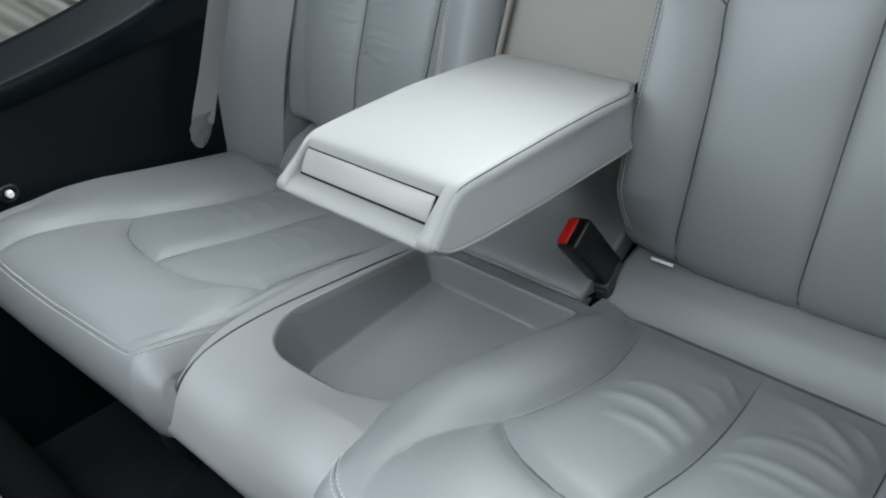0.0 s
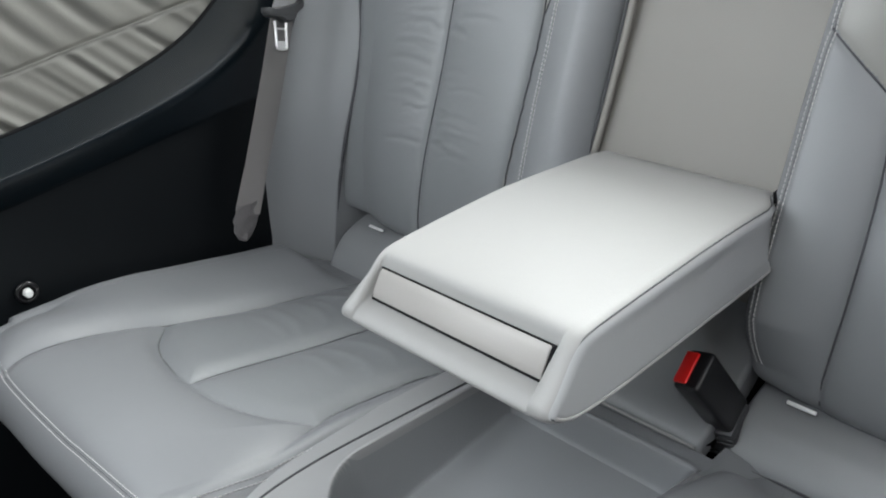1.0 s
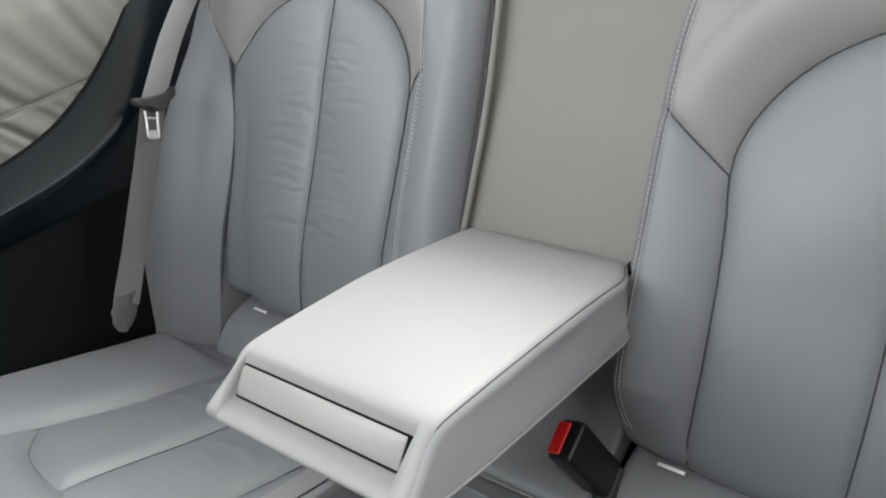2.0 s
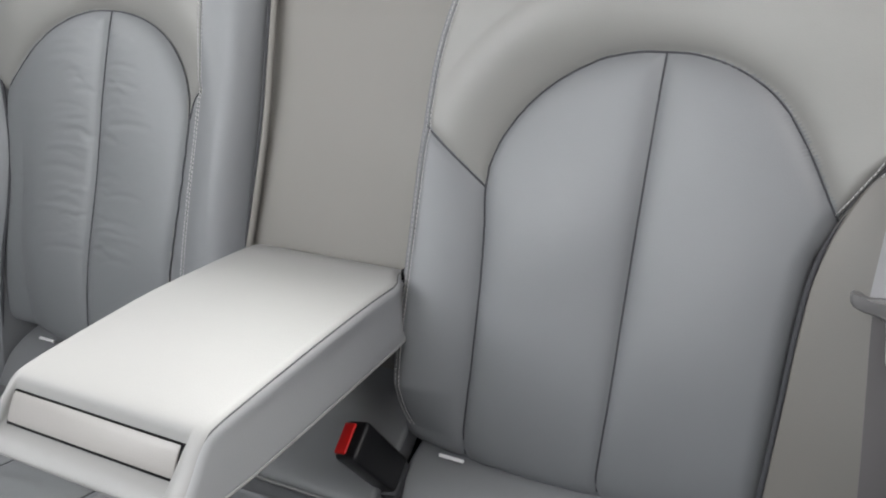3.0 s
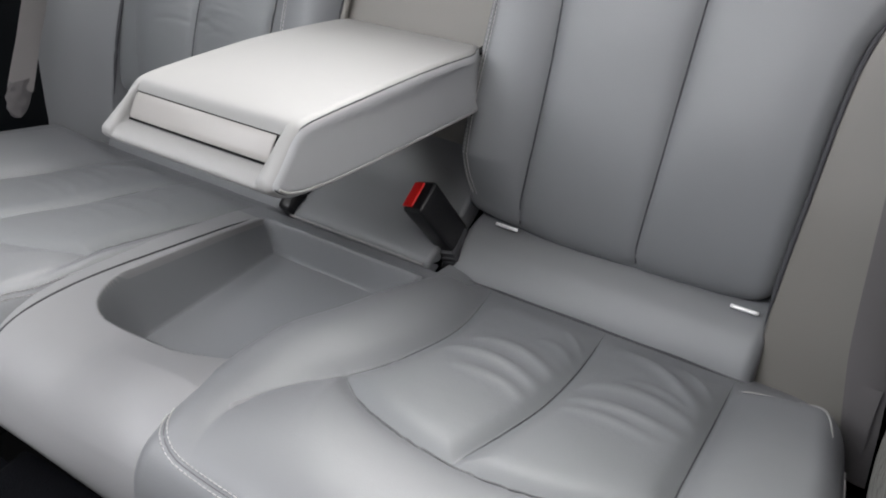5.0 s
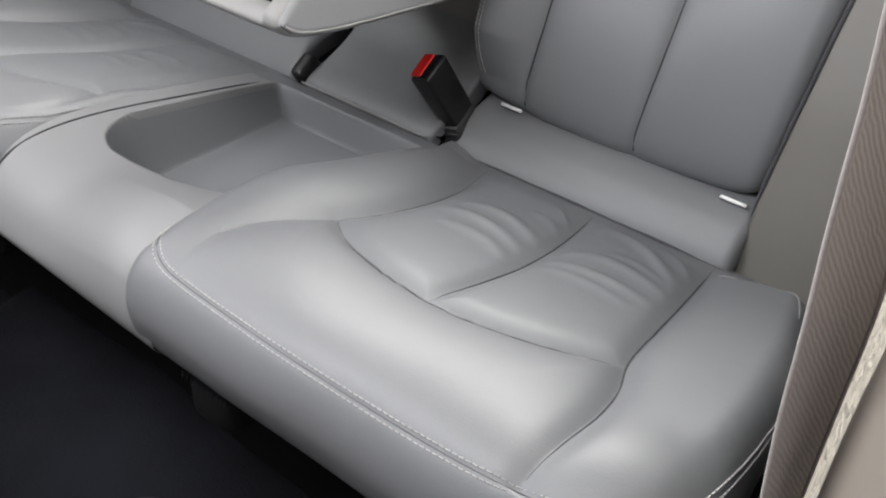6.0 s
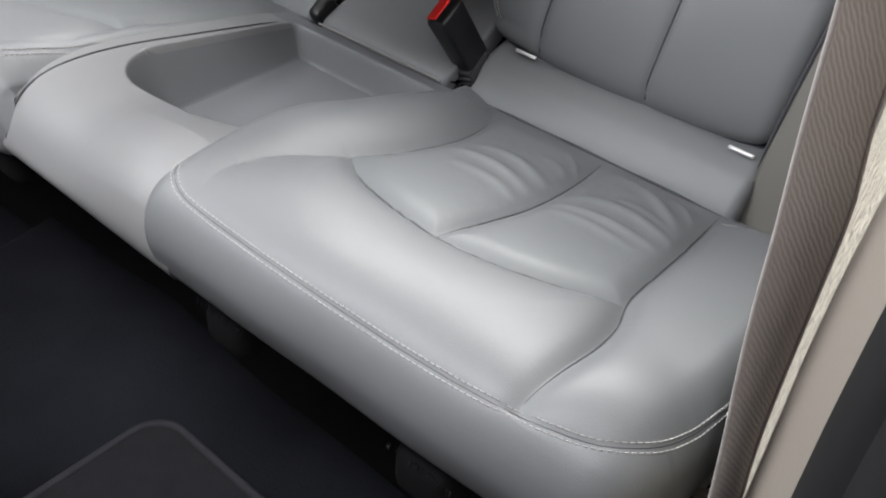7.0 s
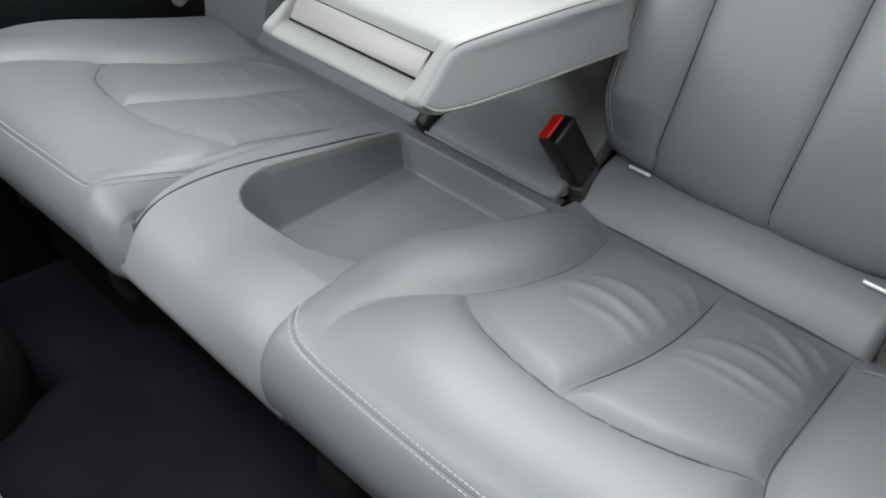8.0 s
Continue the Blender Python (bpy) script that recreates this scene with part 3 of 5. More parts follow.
    g = np.minimum(core, d_st)
    puff -= 0.0020 * np.exp(-(g / 0.0034) ** 2) + 0.0022 * np.exp(-(g / 0.009) ** 2)
    g2 = np.minimum(d_sh, d_he)
    puff -= 0.0014 * np.exp(-(g2 / 0.0026) ** 2)
    rng = np.random.RandomState(11 + side)
    if side < 0:
        # worn seat: fine cross creases on both halves of the insert
        ridges = []
        for _ in range(96):
            z = rng.uniform(0.56, 0.83)
            ln = rng.uniform(0.03, 0.085)
            x0 = rng.uniform(0.315 - ln, 0.318) - 0.0 if rng.rand() < 0.55 else rng.uniform(0.33, 0.37)
            a = float(arc(z))
            ridges.append((x0, a, x0 + ln, a + rng.uniform(-0.004, 0.004), rng.uniform(-0.0012, 0.0009), rng.uniform(0.0018, 0.0038)))
        puff += ridge_field(u, A, ridges) * (ins * np.clip(core / 0.012, 0, 1))
    for _ in range(26):
        kx, ka, ph = rng.uniform(-35, 35), rng.uniform(-35, 35), rng.uniform(0, 6.3)
        puff += 0.00025 * np.sin(kx * u + ka * A + ph)
    puff *= np.clip(1 + h / 0.03, 0, 1)
    hh = h + puff
    P = np.zeros((cols, rows, 3))
    P[:, :, 0] = mid_x + side * u
    P[:, :, 1] = prof[:, 0] + hh * nor[:, 0]
    P[:, :, 2] = prof[:, 1] + hh * nor[:, 1]
    if side > 0:       # the lower edge sags in the middle
        P[:, :, 2] -= 0.014 * np.sin(np.clip((P[:, :, 0] - 0.125) / 0.355, 0, 1) * math.pi) ** 0.8 * np.clip((0.50 - P[:, :, 2]) / 0.075, 0, 1)
    names = {1: ("back_insert", LEATHER_SOFT if side < 0 else LEATHER, "creased leather insert" if side < 0 else ""), 2: ("back_insert", LEATHER_SOFT if side < 0 else LEATHER, "creased leather insert" if side < 0 else ""),
             3: ("upper_panel", LEATHER_SUNLIT, "grey leather upper panel, warmed and lightened for sunlight"), 4: ("inner_bolster", LEATHER, ""), 5: ("shoulder_panel", LEATHER, ""), 6: ("side_panel", LEATHER, "")}
    panels(P, region, names, thing, flip=side < 0)
    N = grid_normals(P) * side
    for line in (arch, middle, strut):
        pts = []
        for uu, aa in line:
            p, n = bilinear_surface(P, N, u, s, uu, aa, n_wall + 3, cols - n_wall - 3)
            pts.append(p + n * (0.0010 if line is arch else 0.0006))
        tube("seam", pts, 0.0009, SEAM, thing, "dark sewn seam", sides=5)
    for line, gap in ((hem[:58], 0.0029), (shoulder[:38], 0.0040)):
        pts, nn = [], []
        for uu, aa in line:
            p, n = bilinear_surface(P, N, u, s, uu, aa, n_wall + 1, cols - n_wall - 1)
            nn.append(n / np.linalg.norm(n))
            pts.append(p + nn[-1] * 0.0004)
        pts, nn = np.array(pts), np.array(nn)
        across = np.cross(np.gradient(pts, axis=0), nn)
        across /= np.linalg.norm(across, axis=1, keepdims=True) + 1e-12
        for off in (-gap, gap):
            stitches("stitching", pts + off * across, nn, thing)
        tube("seam", pts - 0.0004 * nn, 0.0006, SEAM_SOFT, thing, "grey sewn seam", sides=5)
    return thing


def sweep_panel(name, prof, x0, x1, material, parent, label="", n=60, m=40, end_r=0.012, wob=0.0, depth=0.03):
    """A padded strip: a (y, z) outline drawn across from x0 to x1 with rolled ends."""
    p = smooth_line(prof, n)
    t = np.gradient(p, axis=0)
    t /= np.linalg.norm(t, axis=1, keepdims=True)
    nor = np.stack([-t[:, 1], t[:, 0]], 1)
    ang = np.linspace(0, math.pi / 2, 7)
    cols = [(x0, -depth)] + [(x0 + end_r * (1 - math.cos(a)), -end_r * (1 - math.sin(a))) for a in ang]
    cols += [(x0 + end_r + (x1 - x0 - 2 * end_r) * k / m, 0.0) for k in range(1, m)]
    cols += [(x1 - end_r * (1 - math.cos(a)), -end_r * (1 - math.sin(a))) for a in ang[::-1]] + [(x1, -depth)]
    P = np.zeros((len(cols), n, 3))
    for k, (x, h) in enumerate(cols):
        hh = h + wob * np.sin(9 * x + np.linspace(0, 5, n))
        P[k, :, 0] = x
        P[k, :, 1] = p[:, 0] + hh * nor[:, 0]
        P[k, :, 2] = p[:, 1] + hh * nor[:, 1]
    return panels(P, np.zeros(P.shape[:2], int), {0: (name, material, label)}, parent)[0]


# ---- the setting ----
def slab(name, lo, hi, material, label, r=0.0, category="", kind="structure"):
    bm = rounded_box(hi[0] - lo[0], hi[1] - lo[1], hi[2] - lo[2], r or 0.002, 2)
    bmesh.ops.translate(bm, verts=bm.verts, vec=[(a + b) / 2 for a, b in zip(lo, hi)])
    return tagged(part(name, bm, material), label, category or name.split("_")[0], kind=kind)


def carpet_floor():
    xs, ys = np.linspace(-0.66, 0.70, 137), np.linspace(-1.7, 0.1, 120)
    X, Y = np.meshgrid(xs, ys, indexing="ij")
    left = 1 / (1 + np.exp((X + 0.275 + 0.25 * (Y + 0.5)) / 0.012))
    Z = 0.165 - 0.10 * left + 0.02 * np.exp(-((X - 0.0) / 0.09) ** 2)
    Z += 0.003 * np.sin(23 * X + 5 * Y) * np.sin(17 * Y - 6 * X)
    P = np.stack([X, Y, Z], 2)
    ob = panels(P, np.zeros(X.shape, int), {0: ("floor", CARPET, "black carpet over the car floor and tunnel")}, None)[0]
    return tagged(ob, "black carpet over the car floor and tunnel", "car floor", kind="structure")


carpet_floor()
slab("wall_rear", (-0.75, 0.42, 0.0), (0.75, 0.45, 0.99), BLACK_DULL, "dark bulkhead behind the rear seats")
slab("parcel_shelf", (-0.70, 0.20, 0.965), (0.70, 0.60, 0.985), BLACK_DULL, "dark felt shelf behind the rear seats")
slab("ceiling", (-0.64, -0.58, 1.22), (0.66, 0.02, 1.25), HEAD, "pale grey fabric headlining of the car")
slab("wall_right", (0.680, -0.28, 0.05), (0.700, 0.42, 0.90), GRIP, "black quarter lining beside the rear seat")
slab("underseat_wall", (-0.60, -0.40, 0.10), (0.62, -0.38, 0.37), BLACK_DULL, "black lining under the rear bench")
# unseen stand-in for the front seats; keeps low windscreen light off the bench
slab("wall_front", (-0.75, -1.25, 0.0), (0.75, -1.20, 1.12), BLACK_DULL, "unseen dark wall ahead of the rear footwell, added to block low windscreen light")


# ---- left quarter trim ----
def quarter_trim():
    thing = tagged(empty("quarter_trim_panel", (-0.60, -0.3, 0.45)), "black quarter trim with armrest rail and pleated beige insert", "door trim")
    ys = np.linspace(-1.1, 0.22, 200)
    edge = np.interp(ys, [-1.1, -0.6, -0.382, -0.312, -0.238, -0.154, -0.10, -0.065, -0.035, -0.015, 0.05, 0.22], [0.635, 0.645, 0.658, 0.668, 0.682, 0.706, 0.735, 0.764, 0.79, 0.815, 0.90, 1.05])
    edge = np.convolve(np.r_[[edge[0]] * 5, edge, [edge[-1]] * 5], np.ones(11) / 11, "valid")
    low = np.interp(ys, [-1.1, -0.408, -0.264, -0.139, -0.076, 0.22], [0.545, 0.574, 0.588, 0.600, 0.606, 0.63])
    n = 110
    P = np.zeros((len(ys), n, 3))
    for i, y in enumerate(ys):
        z = np.r_[np.linspace(0.05, low[i], 40), np.linspace(low[i], edge[i], n - 39)[1:]]
        b = (z - low[i]) / (edge[i] - low[i])
        slope = np.clip(np.where(b < 0.55, b / 0.55, (1 - b) / 0.45), 0, 1)
        crest = 0.5 * (slope + 0.94 - np.sqrt((slope - 0.94) ** 2 + 0.012))        # rounded top of the two faces
        bulge = np.where(b > 0, 0.030 * crest + 0.003 * (1 - np.exp(-b / 0.02)), 0)
        lower = 0.018 * np.clip((low[i] - z) / 0.2, 0, 1)
        P[i, :, 0] = -0.622 + bulge + lower
        P[i, :, 1] = y
        P[i, :, 2] = z
    reg = np.zeros(P.shape[:2], int)
    reg[:, :39] = 1
    panels(P, reg, {0: ("armrest_rail", BLACK_RAIL, "smooth black padded rail"), 1: ("lower_panel", BLACK_SOFT, "")}, thing)
    # pleated insert: gathered folds that lean, closer together under the fold line
    m = 170
    ys2 = np.linspace(-1.1, 0.20, 520)
    e2 = np.interp(ys2, ys, edge)
    Q = np.zeros((len(ys2), m, 3))
    fold = np.interp(ys2, [-1.1, -0.36, -0.065, 0.2], [0.66, 0.725, 0.764, 0.80])

    def pleats(v, phase):
        # leaning waves of uneven height
        th = 2 * math.pi * v
        lean = np.sin(th + 0.95 * np.sin(th + 0.4))
        return lean * (0.55 + 0.45 * np.sin(th * 0.37 + phase)) + 0.25 * np.sin(th * 1.73 + phase)

    for i, y in enumerate(ys2):
        z = np.linspace(e2[i] - 0.004, max(0.97, e2[i] + 0.01), m)
        f = z - fold[i]
        up = pleats(y * 13 + z * 10.5 + 0.10 * np.sin(z * 23 + 2) + 0.08 * np.sin(y * 19), 1.0) * (0.6 + 0.4 * np.sin(z * 21 + y * 9))
        dn = pleats(y * 21 + f * 19 + 0.1 * np.sin(y * 23), 4.0)
        fade = 1 - np.exp(-np.abs(f) / 0.008)
        x = -0.628 + 0.0042 * np.where(f > 0, up, 0.8 * dn) * fade + 0.010 * np.clip(f / 0.1, 0, 1) - 0.002 * np.exp(-(f / 0.003) ** 2) + 0.0008 * np.exp(-((f + 0.006) / 0.006) ** 2)
        Q[i, :, 0], Q[i, :, 1], Q[i, :, 2] = x, y, z
    panels(Q, np.zeros(Q.shape[:2], int), {0: ("pleated_insert", PLEAT, "gathered beige-grey leather with diagonal pleats")}, thing)
    seam = np.stack([np.full(520, -0.6255), ys2, fold], 1)[247:445]
    tube("piping", seam, 0.0009, PLEAT, thing, "beige seam line", sides=6)
    tube("edge_gap", np.stack([np.full(200, -0.6225), ys, edge + 0.001], 1), 0.0026, BLACK_DULL, thing, "dark gap under the pleats", sides=6)
    # bolt in its cup
    c = Vector((-0.604, -0.422, 0.472))
    ring = [c + Vector((-0.002, 0.012 * math.cos(a), 0.012 * math.sin(a))) for a in np.linspace(0, 2 * math.pi, 25)]
    cup = tube("bolt_cup", ring, 0.0022, BLACK, thing, "round black plastic cup rim")
    bm = bmesh.new()
    bmesh.ops.create_cone(bm, cap_ends=True, segments=24, radius1=0.012, radius2=0.0115, depth=0.004, matrix=Matrix.Translation(c + Vector((-0.004, 0, 0))) @ pose(0, 0, 0, 0, 90, 0))
    part("cup_floor", bm, BLACK_DULL, cup)
    bm = bmesh.new()
    bmesh.ops.create_cone(bm, cap_ends=True, segments=6, radius1=0.0065, radius2=0.0055, depth=0.010, matrix=Matrix.Translation(c + Vector((0.001, 0, 0))) @ pose(0, 0, 0, 0, 90, 0))
    bmesh.ops.bevel(bm, geom=bm.edges[:], offset=0.001, segments=1, affect="EDGES")
    part("bolt_head", bm, STEEL, cup, "steel bolt head, whitened for its glint")
    return thing


quarter_trim()

# ---- rear seats ----
cushion_right = seat_cushion(1, "grey leather rear seat cushion with creased insert, under the backrest")
cushion_left = seat_cushion(-1, "grey leather rear seat cushion with smooth insert, beside the black trim")
back_right = backrest(1, "grey leather rear backrest with arched smooth insert")
back_left = backrest(-1, "grey leather rear backrest with arched creased insert")
ROLL = [(-0.012, 0.322), (-0.036, 0.340), (-0.048, 0.356), (-0.047, 0.371), (-0.034, 0.391), (-0.008, 0.4165), (0.06, 0.430)]
sweep_panel("lower_roll", ROLL, 0.118, 0.474, LEATHER, back_right, "padded leather roll below the backrest", wob=0.0008)
tube("seam", [(0.150 + 0.322 * k / 20, -0.0508, 0.3762 + 0.0004 * math.sin(k * 0.9)) for k in range(21)], 0.0019, SEAM, back_right, "dark gap under the roll", sides=5, taper=4)
sweep_panel("lower_roll", ROLL, -0.520, -0.150, LEATHER, back_left, "padded leather roll below the backrest", wob=0.0008)


def side_wing(side):
    cover = WING if side > 0 else LEATHER
    zs = np.linspace(0.33, 0.762 if side > 0 else 0.86, 70)
    y0 = np.where(zs < 0.50, 0.009 + 0.20 * (zs - 0.50), back_y(zs)) - 0.002
    y0 = np.convolve(np.r_[y0[0] + (y0[1] - y0[0]) * np.arange(-4, 0), y0, y0[-1] + (y0[-1] - y0[-2]) * np.arange(1, 5)], np.ones(9) / 9, "valid")
    inner = np.interp(zs, [0.33, 0.45, 0.543, 0.62, 0.678, 0.712, 0.80] + ([] if side > 0 else [0.87]), [0.452, 0.453, 0.460, 0.464, 0.470, 0.484, 0.530] if side > 0 else [0.555, 0.552, 0.540, 0.530, 0.531, 0.540, 0.575, 0.62])
    inner = np.convolve(np.r_[[inner[0]] * 4, inner, inner[-1] + (inner[-1] - inner[-2]) * np.arange(1, 5)], np.ones(9) / 9, "valid")
    outer = np.interp(zs, [0.33, 0.37, 0.424, 0.50, 0.574, 0.629, 0.71, 0.80], [0.546, 0.542, 0.542, 0.546, 0.550, 0.554, 0.556, 0.560])
    if side < 0:
        outer = outer + 0.092
    reach = 0.028 if side > 0 else 0.092
    n1, n2 = 30, 12
    P = np.zeros((n1 + n2 + 1, len(zs), 3))
    P[0, :, 0], P[0, :, 1], P[0, :, 2] = XC + side * (inner - 0.006), y0 + 0.06, zs
    for k in range(n1):
        t = k / (n1 - 1)
        P[k + 1, :, 0] = XC + side * (inner + (outer - inner) * t)
        P[k + 1, :, 1] = y0 + 0.002 + 0.010 * t - reach * t ** 1.2
        P[k + 1, :, 2] = zs
    for k in range(n2):
        f = (k + 1) / n2
        P[n1 + 1 + k, :, 0] = XC + side * (outer + 0.010 * math.sin(min(1, f * 2.2) * math.pi / 2))
        P[n1 + 1 + k, :, 1] = y0 + 0.012 - reach + 0.10 * f ** 1.6
        P[n1 + 1 + k, :, 2] = zs
    thing = tagged(empty("side_bolster", (XC + side * 0.50, 0.0, 0.40)), "narrow warm grey leather bolster beside the backrest" if side > 0 else "narrow grey leather bolster between backrest and black trim", "seat bolster", "backrest side bolsters")
    reg = np.zeros(P.shape[:2], int)
    reg[n1 + 1:] = 1
    panels(P, reg, {0: ("bolster_face", cover, ""), 1: ("bolster_side", cover, "")}, thing, flip=side < 0)
    tube("edge_joint", [tuple(P[1, j] + np.array((-side * 0.0012, 0.0006, 0))) for j in range(14, 64, 2)], 0.0026, SEAM, thing, "dark joint beside the backrest", sides=6, taper=3)
    tube("seam", [tuple(P[n1 + 1, j]) for j in range(0, 70, 3)], 0.0011, SEAM, thing, "dark sewn seam", sides=5)
    return thing


side_wing(1)
side_wing(-1)


# ---- child-seat anchor bars ----
def anchor_bar(x):
    y, z = 0.0015 if x > 0 else 0.007, 0.4225 if x > 0.3 else 0.4280
    thing = tagged(empty("child_seat_anchor", (x, y, z)), "steel child-seat anchor bar in the seat gap, whitened for its glint", "anchor bar", "child-seat anchors")
    tube("bar", [(x - 0.0140 + 0.028 * k / 8, y, z) for k in range(9)], 0.0021, STEEL, thing, sides=10)
    return thing


for x in (0.170, 0.446, -0.205, -0.458):
    anchor_bar(x)


# ---- middle console with tray ----
def console():
    thing = tagged(empty("rear_console", (XC, -0.3, 0.38)), "grey vinyl rear middle console with a sunken open tray", "console")
    prof = smooth_line([(-0.070, 0.386), (-0.13, 0.402), (-0.25, 0.424), (-0.34, 0.441), (-0.40, 0.447), (-0.445, 0.445), (-0.480, 0.428), (-0.500, 0.402), (-0.502, 0.388), (-0.490, 0.376)], 220, 3)
    s = np.r_[0, np.cumsum(np.linalg.norm(np.diff(prof, axis=0), axis=1))]
    top = int(np.argmin(prof[:, 0]))
    xs = np.linspace(-0.150, 0.176, 190)
    P = np.zeros((len(xs), len(s), 3))
    X = np.tile(xs[:, None], (1, len(s)))
    Y = np.tile(prof[:, 0], (len(xs), 1))
    # rounded tray outline
    x0, x1, y0, y1 = -0.105, 0.124, -0.389, -0.101
    r = np.where(Y < -0.26, 0.075, 0.010)
    dx = np.maximum(np.maximum(x0 + r - X, X - x1 + r), 0)
    dy = np.maximum(np.maximum(y0 + r - Y, Y - y1 + r), 0)
    ins = np.minimum(np.minimum(X - x0, x1 - X), np.minimum(Y - y0, y1 - Y))
    d = np.where((dx > 0) & (dy > 0), r - np.hypot(dx, dy), ins)
    d = np.where(np.arange(len(s))[None, :] > top - 4, -1, d)
    floor_z = 0.357 - 0.030 * (Y + 0.11)
    wall = np.clip(d / 0.011, 0, 1)
    wall = 0.35 * wall * wall * (3 - 2 * wall) + 0.65 * wall
    P[:, :, 0] = np.where(X > 0.126, 0.126 + (X - 0.126) * np.interp(-Y, [0.10, 0.22], [0.05, 1.0]), X)
    # towards the wide seat the nose swells up to meet the cushion
    swell = np.clip((X + 0.02) / 0.14, 0, 1)
    swell = swell * swell * (3 - 2 * swell) * np.clip((-0.36 - Y) / 0.06, 0, 1)
    P[:, :, 1] = prof[:, 0] - 0.003 * swell * np.clip((0.44 - prof[:, 1]) / 0.03, 0, 1) * np.clip((prof[:, 1] - 0.376) / 0.03, 0, 1)
    top_z = np.tile(prof[:, 1], (len(xs), 1))
    top_z = top_z + 0.019 * swell * np.clip((top_z - 0.385) / 0.03, 0, 1)
    lip = 0.0022 * np.exp(-((d + 0.004) / 0.004) ** 2) * np.clip((Y + 0.37) / 0.13, 0, 1)
    P[:, :, 2] = top_z * (1 - wall) + floor_z * wall + lip
    P[:, :, 0] += np.interp(-Y, [0.10, 0.36], [-0.011, 0.011]) * np.clip((0.02 - X) / 0.06, 0, 1)
    P[:, :, 0] += 0.006 * wall * np.clip((XC - X) / 0.10, -1, 1)
    a = np.arange(len(s))[None, :]
    reg = np.zeros(X.shape, int)
    reg[(d > 0.0)] = 1
    reg[(d <= 0.0) & (Y > -0.106) & (a < top)] = 2
    panels(P, reg, {0: ("console_cover", CONSOLE, ""), 1: ("tray", PLASTIC, "matt grey plastic tray"), 2: ("rear_ledge", PLASTIC, "matt grey plastic ledge")}, thing, flip=True)
    # dark joint against the left cushion
    joint = [(float(np.interp(-y, [0.10, 0.20, 0.30, 0.40, 0.45], [-0.127, -0.1215, -0.1155, -0.1085, -0.1035])), y, float(np.interp(-y, -prof[:top, 0], prof[:top, 1])) + 0.0004) for y in np.linspace(-0.12, -0.45, 16)]
    joint += [(-0.0985, -0.470, 0.4350), (-0.0915, -0.487, 0.4205), (-0.0862, -0.4985, 0.4040), (-0.0840, -0.5012, 0.3900)]
    tube("edge_joint", smooth_line(joint, 60, 2), 0.0012, SEAM, thing, "dark joint beside the cushion", sides=6, taper=4)
    return thing


console()
panel_back = tagged(empty("console_rear_panel", (XC, -0.03, 0.40)), "grey leather panel rising behind the console tray", "trim panel")
sweep_panel("panel_cover", [(-0.066, 0.372), (-0.070, 0.388), (-0.060, 0.400), (-0.02, 0.414), (0.03, 0.440), (0.06, 0.50), (0.075, 0.58)], -0.105, 0.108, LEATHER, panel_back, end_r=0.006)
tube("piping", smooth_line([(-0.104, -0.0715, 0.391), (0.0, -0.0715, 0.391), (0.103, -0.0715, 0.391)], 30), 0.0016, LEATHER_PALE, panel_back, "pale leather piping")


# ---- armrest recess and armrest ----
def recess():
    zs = np.linspace(0.50, 1.0, 60)
    y = back_y(zs) + 0.022
    xs = np.linspace(-0.112, 0.150, 40)
    P = np.zeros((40, 60, 3))
    for k, x in enumerate(xs):
        f = max(0, XC - x) / 0.16
        P[k, :, 0] = x
        P[k, :, 1] = y - 0.020 * max(0, f - 0.72) ** 2 * 14 + 0.0006 * np.sin(zs * 30 + x * 20)
        P[k, :, 2] = zs
    thing = tagged(empty("armrest_recess", (XC, 0.09, 0.55)), "taupe grey vinyl panel behind the folded-down armrest", "trim panel")
    panels(P, np.zeros((40, 60), int), {0: ("recess_cover", RECESS, "")}, thing)
    left = smooth_line([(-0.114, 0.050, 0.600), (-0.109, 0.066, 0.648), (-0.103, 0.100, 0.74), (-0.105, 0.126, 0.811), (-0.106, 0.165, 0.92), (-0.106, 0.18, 0.98)], 40)
    tube("edge_gap", left, 0.0018, SEAM, thing, "dark gap beside the panel", sides=6)
    tube("edge_roll", left + np.array((0.0055, 0.002, 0.0)), 0.0042, RECESS, thing, "rolled taupe edge of the panel", sides=10)
    return thing


recess()


